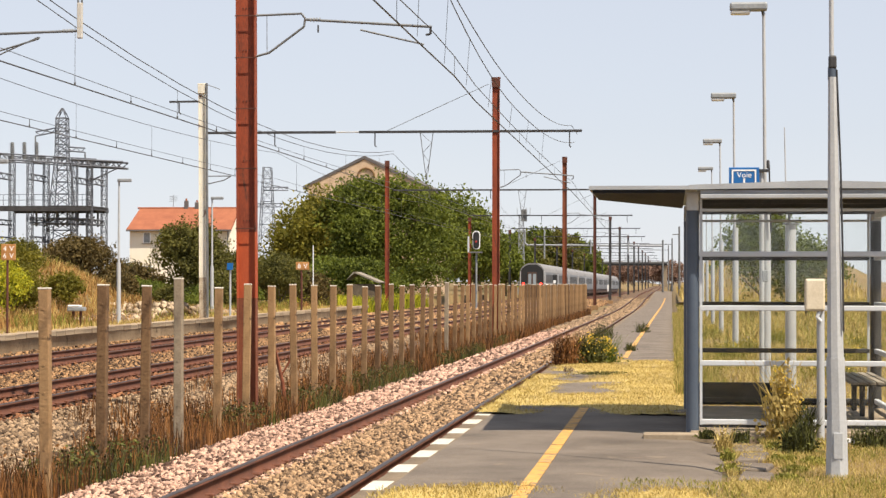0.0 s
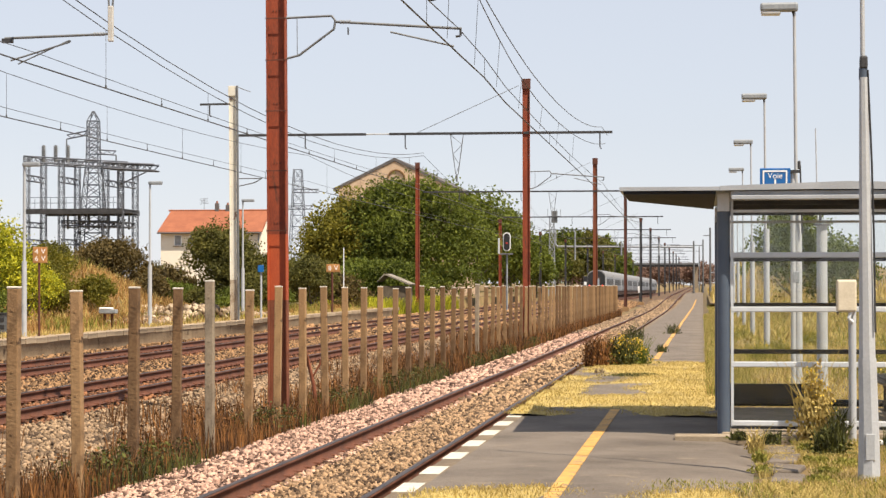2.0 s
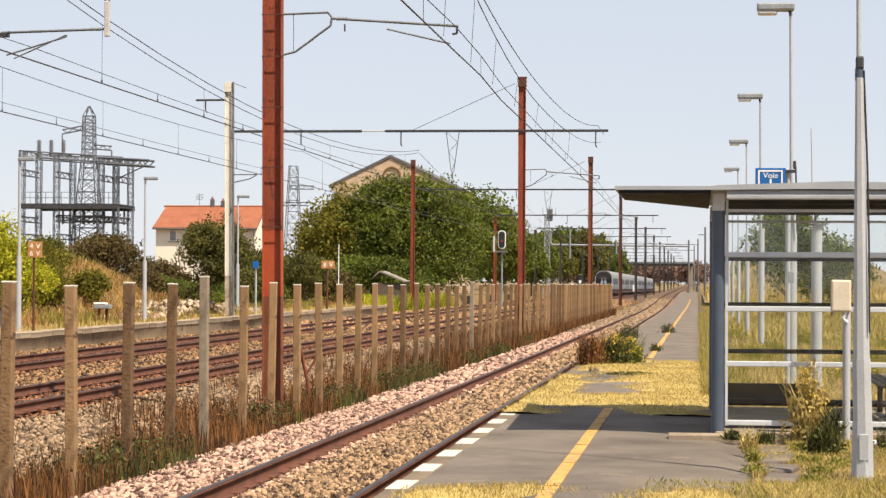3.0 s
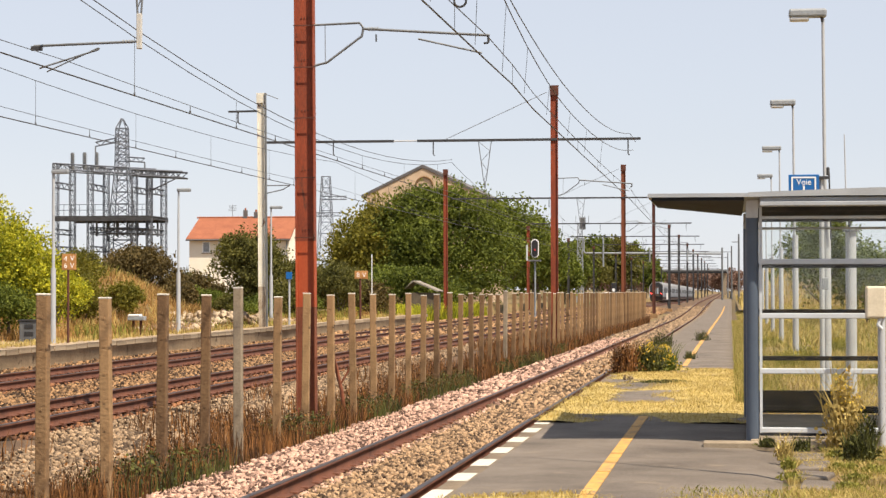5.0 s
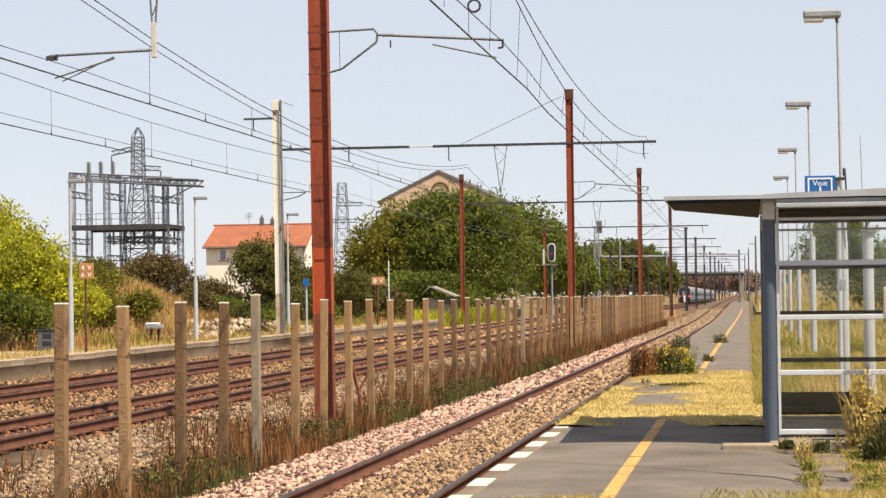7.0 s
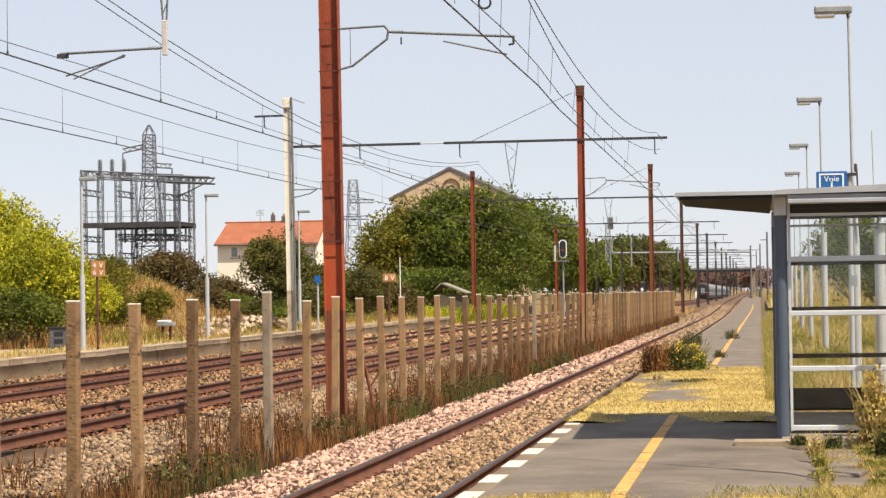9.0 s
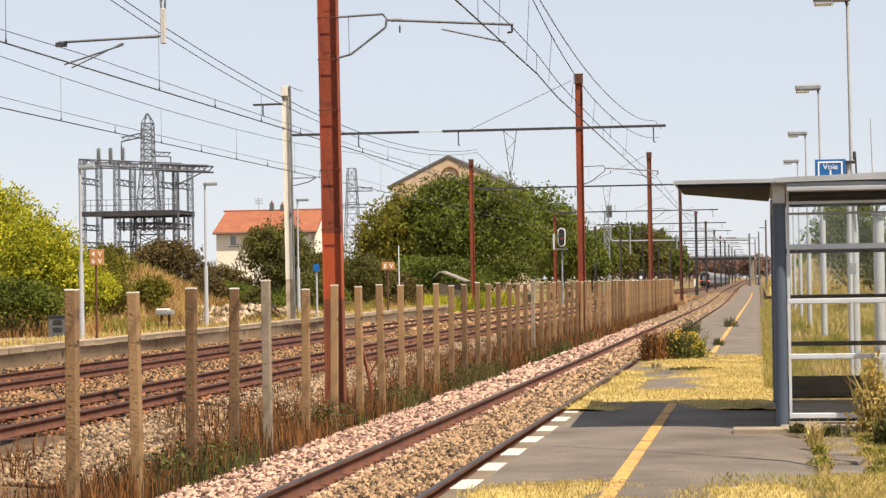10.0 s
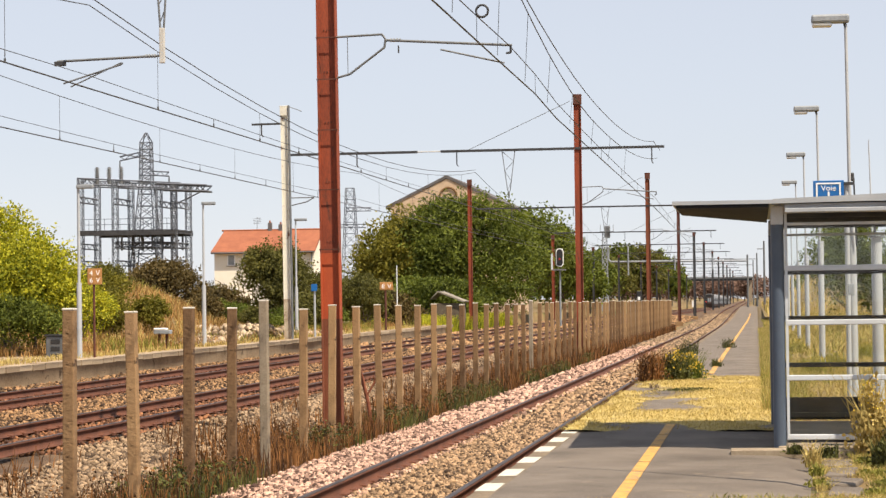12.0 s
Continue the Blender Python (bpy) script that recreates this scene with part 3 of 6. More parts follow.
# ---- fence ----
def fence():
    ob = thing("concrete_post_fence", pose(0, 0, 0), "row of weathered square concrete fence posts between the tracks", "fence")
    bm = box(-0.058, 0.058, -0.055, 0.055, -0.55, 1.96, 0.012)
    mesh = bpy.data.meshes.new("post")
    for k in range(6):
        z = 0.25 + 0.3 * k
        box(-0.012, 0.012, -0.061, -0.050, z - 0.012, z + 0.012, 0, bm)
    bm.to_mesh(mesh)
    bm.free()
    mesh.materials.append(M["concrete"])
    # Thin added plate that paints each post's sunlit top brighter than its sides.
    cap_bm = box(-0.060, 0.060, -0.057, 0.057, 1.957, 1.977, 0.006)
    cap = bpy.data.meshes.new("post_cap")
    cap_bm.to_mesh(cap)
    cap_bm.free()
    cap.materials.append(M["cap"])
    pale = mesh.copy()
    pale.materials[0] = M["concrete_pale"]
    rnd = random.Random(4)
    for k in range(-2, 68):
        y = 22.4 + 2.175 * k + rnd.uniform(-0.08, 0.08)
        light = k in (3, 19)
        if light:
            y -= 0.25
        x, z = -6.65, -0.075 + rnd.uniform(-0.035, 0.03) + (0.1 if light else 0) - 0.45 * float(dip(y))
        o = new("post", pale if light else mesh)
        o.parent = ob
        o.matrix_basis = pose(x, y, z, rnd.uniform(-0.8, 0.8), rnd.uniform(-1.1, 1.1), rnd.uniform(-5, 5))
        c = new("post_cap", cap)
        c.parent = o
        if light:
            tagged(o, "taller pale concrete post")


fence()


# ---- overhead line ----
def h_beam(x, y, z0, z1, w, d, t=0.016):
    """Upright rolled beam in one piece: broad web across the line, narrow flanges on both sides."""
    a, b, c = w / 2, d / 2, 0.006
    prof = [(-a, -b), (-a + t, -b), (-a + t, -c), (a - t, -c), (a - t, -b), (a, -b), (a, b), (a - t, b), (a - t, c), (-a + t, c), (-a + t, b), (-a, b)]
    bm = bmesh.new()
    lo = [bm.verts.new((x + u, y + v, z0)) for u, v in prof]
    hi = [bm.verts.new((x + u, y + v, z1)) for u, v in prof]
    n = len(prof)
    for k in range(n):
        bm.faces.new((lo[k], lo[(k + 1) % n], hi[(k + 1) % n], hi[k]))
    bm.faces.new(hi)
    bm.faces.new(lo[::-1])
    return bm


def mast(x, y, z0, top, w, d, material, label, lean=0.0, coats=()):
    ob = thing("catenary_mast", pose(x, y, z0, 0, lean, 0), label, "mast", "overhead line masts")
    low = -0.2
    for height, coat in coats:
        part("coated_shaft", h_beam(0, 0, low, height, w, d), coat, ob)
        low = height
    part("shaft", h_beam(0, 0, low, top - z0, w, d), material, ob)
    cap = box(-w * 0.62, w * 0.62, -d * 0.6, d * 0.6, top - z0, top - z0 + 0.05, 0.01)
    part("cap_plate", cap, M["dark_red"] if material is not M["white_mast"] else material, ob)
    part("head_collar", box(-w * 0.58, w * 0.58, -d * 0.66, d * 0.66, top - z0 - 0.36, top - z0 - 0.002, 0.01), M["dark_red"] if material is not M["white_mast"] else material, ob)
    foot = box(-0.32, 0.32, -0.32, 0.32, -0.35, 0.05, 0.03)
    part("footing", foot, M["concrete"], ob, "concrete footing block")
    return ob


def plates(ob, w, d, heights):
    for z in heights:
        b = box(-w / 2 - 0.012, w / 2 + 0.02, -d / 2 - 0.012, -d / 2 - 0.002, z, z + 0.018)
        part("clamp_band", b, M["dark_red"], ob)
        for s in (-0.05, 0.0, 0.05):
            part("rivet", box(s - 0.010, s + 0.010, -0.016, -0.006, z + 0.13, z + 0.15), M["dark_red"], ob)


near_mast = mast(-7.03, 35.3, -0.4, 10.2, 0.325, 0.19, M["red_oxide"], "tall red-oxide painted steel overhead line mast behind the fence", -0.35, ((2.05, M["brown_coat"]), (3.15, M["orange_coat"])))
plates(near_mast, 0.325, 0.19, [3.2, 4.2, 5.2, 6.05, 6.75])


def cantilever(parent, x0, z0, x1, z1, y=0.0):
    """Bent support tube, insulated arm and registration arm. Heights above the mast's foot."""
    k = (x0 + (x1 - x0) * 0.29, z0 - 0.08)
    part("support_tube", poly_rod([(x0, y, z0), (k[0] - 0.06, y, z0 + 0.02), (k[0], y, z0 - 0.06), (k[0] - 0.02, y, z0 - 0.2), (x0 + 0.25, y, z0 - 0.63), (x0, y, z0 - 0.69)], 0.02), M["steel"], parent, "bent steel support tube")
    part("tie_rod", rod((x0 + 0.22, y, z0), (x0 + 0.22, y, z0 - 0.64), 0.006), M["steel"], parent)
    arm = part("cantilever_arm", rod((k[0], y, z0 - 0.08), (x1, y, z1), 0.022), M["steel"], parent)
    ins = bmesh.new()
    for j in range(4):
        p = Vector((k[0] + 0.08 + 0.05 * j, y, z0 - 0.085))
        rod(p, p + Vector((0.025, 0, 0)), 0.034, 0.034, 10, ins)
    part("insulator", ins, M["lamp_body"], parent)
    part("registration_arm", rod((x0 + (x1 - x0) * 0.6, y, z1 - 0.03), (x1 - 0.13, y, z1 - 0.29), 0.015), M["steel"], parent)
    part("drop_clamp", poly_rod([(x1 - 0.02, y, z1 - 0.02), (x1 - 0.02, y, z1 - 0.12), (x1 - 0.1, y, z1 - 0.13)], 0.02), M["dark_steel"], parent)
    part("arm_clip", box(x0 + (x1 - x0) * 0.36, x0 + (x1 - x0) * 0.366, y - 0.03, y + 0.03, z1 - 0.06, z1 + 0.06), M["dark_steel"], parent)


cantilever(near_mast, 0.13, 6.37 + 0.4, 3.12, 6.13 + 0.4)


def hanging_support(x, y, boom_z):
    """Bracket that hangs from the boom above, with an insulated arm for the second track."""
    ob = thing("hanging_bracket", pose(x, y, 0), "grey hanging bracket with insulator and registration arm", "bracket", "hanging brackets")
    bm = rod((-0.12, 0, boom_z), (-0.03, 0, 6.6), 0.018, 0.018)
    rod((0.12, 0, boom_z), (0.03, 0, 6.6), 0.018, 0.018, 8, bm)
    for j in range(4):
        z = 6.7 + (boom_z - 6.7) * j / 4
        rod((-0.1 + 0.02 * (3 - j), 0, z), (0.1 - 0.02 * (3 - j), 0, z + 0.2), 0.01, 0.01, 6, bm)
    part("frame", bm, M["steel"], ob)
    part("stem", box(-0.045, 0.045, -0.04, 0.04, 6.02, 6.62, 0.012), M["insulator"], ob, "pale insulated stem")
    part("cantilever_arm", rod((0, 0, 6.15), (-1.85, 0, 6.10), 0.022), M["steel"], ob)
    ins = bmesh.new()
    for j in range(4):
        rod((-0.12 - 0.05 * j, 0, 6.15), (-0.145 - 0.05 * j, 0, 6.15), 0.034, 0.034, 10, ins)
    part("insulator", ins, M["lamp_body"], ob)
    part("registration_arm", poly_rod([(-0.7, 0, 6.05), (-0.72, 0, 6.02), (-1.75, 0, 5.72)], 0.016), M["steel"], ob)
    part("registration_tube", rod((-0.72, 0, 6.05), (-1.62, 0, 5.66), 0.012), M["steel"], ob)
    part("end_clamp", box(-1.9, -1.7, -0.03, 0.03, 6.02, 6.1, 0.01), M["dark_steel"], ob)
    return ob


hanging_support(-9.92, 35.3, 7.95)


def boom(y, x0, x1, z, label, gap=None):
    ob = thing("catenary_boom", pose(0, y, z), label, "boom", "overhead line booms")
    spans = [(x0, gap[0]), (gap[1], x1)] if gap else [(x0, x1)]
    for a, b in spans:
        bm = box(a, b, -0.05, 0.05, -0.05, 0.05, 0.006)
        part("beam", bm, M["dark_steel"], ob)
    if gap:
        bm = bmesh.new()
        n = 9
        for j in range(n):
            x = gap[0] + (gap[1] - gap[0]) * (j + 0.5) / n
            rod((x - 0.02, 0, 0), (x + 0.02, 0, 0), 0.03, 0.03, 8, bm)
        rod((gap[0], 0, 0), (gap[1], 0, 0), 0.02, 0.02, 6, bm)
        part("insulator", bm, M["insulator"], ob, "pale insulator between the two beams")
    return ob


def drop(ob, x, depth, r=0.025):
    part("suspension_rod", poly_rod([(x, 0, -0.05), (x, 0, -depth), (x + 0.06, 0, -depth - 0.06)], r), M["dark_steel"], ob)


def v_bracket(ob, x, depth):
    bm = rod((x - 0.26, 0, -0.05), (x - 0.05, 0, -depth), 0.016)
    rod((x + 0.26, 0, -0.05), (x + 0.05, 0, -depth), 0.016, 0.016, 8, bm)
    for j in range(4):
        u, w = j / 4, (j + 1) / 4
        s = 1 if j % 2 else -1
        rod((x + s * (0.26 - 0.21 * u), 0, -0.05 - (depth - 0.05) * u), (x - s * (0.26 - 0.21 * w), 0, -0.05 - (depth - 0.05) * w), 0.011, 0.011, 6, bm)
    rod((x, 0, -depth), (x, 0, -depth - 0.3), 0.03, 0.03, 8, bm)
    part("hanging_bracket", bm, M["steel"], ob)


PORTALS = [(35.3, None, "red_oxide"), (85.8, "white", "red_oxide"), (141.5, "red", "brown_coat"), (197.5, "red", "dark_red"), (247, "dark", "dark_steel"), (293, "dark", "dark_steel"),
           (350, "dark", "dark_steel"), (405, "dark", "dark_steel"), (460, "dark", "dark_steel"), (520, "dark", "dark_steel"), (580, "dark", "dark_steel"), (650, "dark", "dark_steel")]
for y, left, right in PORTALS:
    if y > 40:
        mast(-7.0, y, -0.4, 10.05 if y < 200 else 9.2, 0.29, 0.14, M[right], "red-oxide steel overhead line mast" if right == "red_oxide" else "dark steel overhead line mast far down the line")
    if left == "white":
        wm = mast(-18.95, y, 0.35, 9.9, 0.27, 0.14, M["white_mast"], "steel mast in flaking white paint on the far platform", -0.4, ((1.7, M["peeling"]),))
        part("side_pole", rod((0.22, -0.1, 0), (0.22, -0.1, 9.6), 0.05, 0.045), M["steel"], wm, "grey steel pole clamped to the mast")
        part("feeder_arm", box(-1.35, -0.1, -0.04, 0.04, 8.83, 8.91), M["dark_steel"], wm)
        part("insulator", poly_rod([(-0.95, 0, 8.83), (-0.95, 0, 8.45), (-0.88, 0, 8.36)], 0.03), M["dark_steel"], wm)
        part("registration_arm", poly_rod([(0.2, 0, 5.82), (1.2, 0, 5.82), (0.9, 0, 5.65), (0.2, 0, 5.5)], 0.025), M["steel"], wm)
        part("stay", rod((0.1, 0, 9.6), (0.75, 0, 9.35), 0.015), M["steel"], wm)
    elif left:
        mast(-18.8 if y < 150 else -18.55, y, -0.1 - float(fall(y)), 9.85 if y < 150 else 7.7, 0.27, 0.14, M["red_oxide" if left == "red" else "dark_steel"], "rust-brown steel mast on the far side of the tracks")
    if y < 40:
        b = boom(y, -18.9, -6.9, 7.95, "dark steel boom across the main tracks")
        far = mast(-18.8, y, 0.3, 9.9, 0.25, 0.22, M["white_mast"], "steel mast in flaking white paint on the far platform")
    else:
        xl = -18.8 if left == "white" else -18.4
        b = boom(y, xl, -3.55, 7.93, "dark steel boom across all three tracks", (-13.5, -12.55) if left == "white" else None)
        drop(b, -16.0, 0.5)
        drop(b, -11.9, 0.55)
        drop(b, -4.05, 0.6)
        v_bracket(b, -9.8, 1.65)
        if y < 250:
            part("brace", rod((-11.4, 0, 0.05), (-7.3, 0, 1.9), 0.012), M["steel"], b)

second_arm = thing("lower_cantilever", pose(-7.0, 141.5, 0), "grey cantilever on the siding side of a mast", "cantilever", "lower cantilevers")
cantilever(second_arm, 0.13, 6.37, 3.12, 6.13)
for y in (85.8, 197.5, 247):
    copy_thing(second_arm, pose(-7.0, y, 0))


def wire(name, pts, r, parent):
    """One unbroken strand through the points, with a five-sided section."""
    bm, last = bmesh.new(), None
    for x, y, z in pts:
        ring = [bm.verts.new((x + r * math.cos(1.2566 * k), y, z + r * math.sin(1.2566 * k))) for k in range(5)]
        if last:
            for k in range(5):
                bm.faces.new((last[k], last[(k + 1) % 5], ring[(k + 1) % 5], ring[k]))
        last = ring
    return part(name, bm, M["wire"], parent)


def catenary(x, label, sag_top=7.0, sag_low=6.25, contact=5.6, aux=5.9, simple=False, near=1.0):
    """Contact wire, auxiliary wire, sagging carrier and droppers, span by span."""
    ob = thing("overhead_line", pose(0, 0, 0), label, "overhead line", "overhead contact lines")
    ys = [-15.0] + [p[0] for p in PORTALS]
    zig = [0.1, 0.05, 0.1, -0.15, 0.15, -0.15, 0.1, -0.1, 0.1, -0.1, 0.1, -0.1, 0.1]
    low, mid, top = [], [], []
    for i in range(len(ys) - 1):
        y0, y1 = ys[i], ys[i + 1]
        n = 12 if y1 < 250 else 3
        for j in range(n + (i == len(ys) - 2)):
            u = j / n
            xx = x + zig[i] + (zig[i + 1] - zig[i]) * u
            y = y0 + (y1 - y0) * u
            z = sag_low + (sag_top - sag_low) * (2 * u - 1) ** 2
            sink = float(dip(y)) if simple and y > 40 else 0.0
            low.append((xx, y, contact - sink))
            mid.append((xx, y, aux - 0.10 * (1 - (2 * u - 1) ** 2)))
            top.append((xx, y, z - sink))
            if y1 < 250 and 0 < j:
                if not simple:
                    if j % 2:
                        part("dropper", rod((xx, y, z), (xx, y, mid[-1][2]), 0.0045, 0.0045, 4), M["wire"], ob)
                    d = rod((xx, y, mid[-1][2]), (xx, y, contact), 0.008, 0.008, 4)
                    part("short_dropper", rod((xx, y, contact - 0.01), (xx, y, contact + 0.06), 0.018, 0.018, 5, d), M["wire"], ob)
                elif j % 2:
                    part("dropper", rod((xx, y, z - sink), (xx, y, contact - sink), 0.0045, 0.0045, 4), M["wire"], ob)
    wire("contact_wire", low, 0.014 * near, ob)
    if not simple:
        wire("auxiliary_wire", mid, 0.007 * near, ob)
    wire("carrier_wire", top, 0.009 * near, ob)
    return ob


catenary(-11.25, "contact and carrier wires over the middle track", sag_top=7.05, sag_low=6.0, contact=5.62, aux=5.84)
catenary(-16.0, "contact and carrier wires over the far track", sag_top=7.1, sag_low=6.68, contact=5.76, aux=6.05)
catenary(-4.05, "contact and carrier wires over the siding", sag_top=6.15, sag_low=5.98, contact=5.73, simple=True, near=0.95)
feed = thing("feeder_line", pose(0, 0, 0), "pair of feeder wires above the siding", "overhead line")
def feeder_z(y, upper):
    if upper:
        return min(6.58 + (0.00195 if y < 50 else 0.00127) * (y - 50) ** 2, 7.8)
    return min(6.22 + (0.003 if y < 52 else 0.0011) * (y - 52) ** 2, 7.6)


for upper in (False, True):
    wire("feeder_wire", [(-3.75 if upper else -3.85, -15 + 101 * i / 40, feeder_z(-15 + 101 * i / 40, upper)) for i in range(41)], 0.010, feed)
for y in (28, 33, 37, 41, 46, 52, 58, 65):
    part("dropper", rod((-3.85, y, feeder_z(y, False)), (-3.92, y, 5.8 - float(dip(y))), 0.0045, 0.0045, 4), M["wire"], feed)
ring = poly_rod([(-3.9 + 0.09 * math.cos(a * 0.5236), 31.0, 6.15 + 0.09 * math.sin(a * 0.5236)) for a in range(13)], 0.018)
part("wire_ring", ring, M["dark_steel"], feed, "dark ring hung on the wire")
pts = [(-11.27, -15 + 101 * i / 24, 7.05 - 1.0 * (1 - ((i % 12) / 6 - 1) ** 2)) for i in range(25)]
par = thing("feeder_line", pose(0, 0, 0), "thin feeder wire beside the main line carrier", "overhead line")
wire("feeder_wire", [(x + 0.1, y, z + 0.12) for x, y, z in pts], 0.010, par)


# ---- train ----
def train():
    ob = thing("passenger_train", pose(-15.95, 243, 0), "long grey passenger train with lit red tail lights", "train")
    length, n = 26.4, 11
    hw = 1.41
    roof = [(-hw + 0.03, 3.05), (-hw + 0.2, 3.5), (-hw + 0.55, 3.85), (-0.45, 4.03), (0.45, 4.03), (hw - 0.55, 3.85), (hw - 0.2, 3.5), (hw - 0.03, 3.05)]
    side = [(-hw + 0.03, 0.95), (hw - 0.03, 0.95), (hw, 1.2), (hw, 2.6), (hw - 0.03, 3.05), (-hw + 0.03, 3.05), (-hw, 2.6), (-hw, 1.2)]
    meshes = {}

    def keep(name, bm, material):
        me = bpy.data.meshes.new(name)
        bm.to_mesh(me)
        bm.free()
        me.materials.append(material)
        meshes[name] = me
    keep("carriage", prism(side, 0.25, length - 0.25), M["car_side"])
    keep("roof", prism(roof, 0.22, length - 0.22), M["car_roof"])
    keep("underframe", prism([(-1.2, 0.3), (1.2, 0.3), (1.3, 0.95), (-1.3, 0.95)], 0.4, length - 0.4), M["car_skirt"])
    keep("window", box(hw - 0.02, hw + 0.012, -0.72, 0.72, 1.85, 2.75, 0.008), M["car_glass"])
    keep("door", box(hw - 0.02, hw + 0.015, -0.42, 0.42, 1.1, 2.95, 0.01), M["car_white"])
    keep("end_gangway", box(-0.9, 0.9, -0.3, 0.3, 1.1, 3.2, 0.05), M["car_dark"])
    keep("bogie", box(-1.15, 1.15, -1.5, 1.5, 0.12, 0.75, 0.1), M["car_dark"])
    for c in range(n):
        y0 = c * length
        car = new("carriage", meshes["carriage"])
        car.parent = ob
        car.matrix_basis = pose(0, y0, 0)
        for nm in ("roof", "underframe"):
            o = new(nm, meshes[nm])
            o.parent = car
        share("end_gangway", meshes["end_gangway"], car, 0, length, 0)
        for yy in (3.6, length - 3.6):
            share("bogie", meshes["bogie"], car, 0, yy, 0)
        for yy in (1.3, length - 1.3):
            share("door", meshes["door"], car, 0, yy, 0)
        for k in range(11):
            share("window", meshes["window"], car, 0, 3.3 + 1.98 * k, 0)
    # rear end of the last carriage
    outline = [(-1.34, 0.95), (1.34, 0.95), (1.37, 2.6), (1.3, 3.1), (1.1, 3.45), (0.75, 3.72), (0.4, 3.86), (-0.4, 3.86), (-0.75, 3.72), (-1.1, 3.45), (-1.3, 3.1), (-1.37, 2.6)]
    end = part("rear_end", prism(outline, 0.12, 0.24), M["car_dark"], ob, "dark recessed carriage end")
    part("gangway_door", box(-0.55, 0.55, 0.06, 0.14, 1.1, 3.0, 0.03), M["car_skirt"], end)
    for s in (-0.27, 0.27):
        part("door_window", box(s - 0.17, s + 0.17, 0.03, 0.07, 1.6, 2.8, 0.02), M["door_glass"], end, "pale door window")
    for s in (-1.0, 1.0):
        part("tail_light", rod((s, 0.02, 1.7), (s, 0.13, 1.7), 0.13, 0.13, 12), M["tail"], end, "lit red tail light")
        part("corner_post", box(s * 1.34 - 0.06, s * 1.34 + 0.06, 0.10, 0.3, 1.0, 3.1, 0.03), M["car_white"], end)
    return ob


moving_train = train()


# ---- near platform: shelter, poles, signs ----
def plan_prism(outline, z0, z1, lift=0.0):
    """A plate with the given outline in plan; lift raises its last corner."""
    bm = bmesh.new()
    top = [0.0] * (len(outline) - 1) + [lift]
    lo = [bm.verts.new((x, y, z0 + u)) for (x, y), u in zip(outline, top)]
    hi = [bm.verts.new((x, y, z1 + u)) for (x, y), u in zip(outline, top)]
    bm.faces.new(lo[::-1])
    bm.faces.new(hi)
    for k in range(len(outline)):
        j = (k + 1) % len(outline)
        bm.faces.new((lo[k], lo[j], hi[j], hi[k]))
    return bm


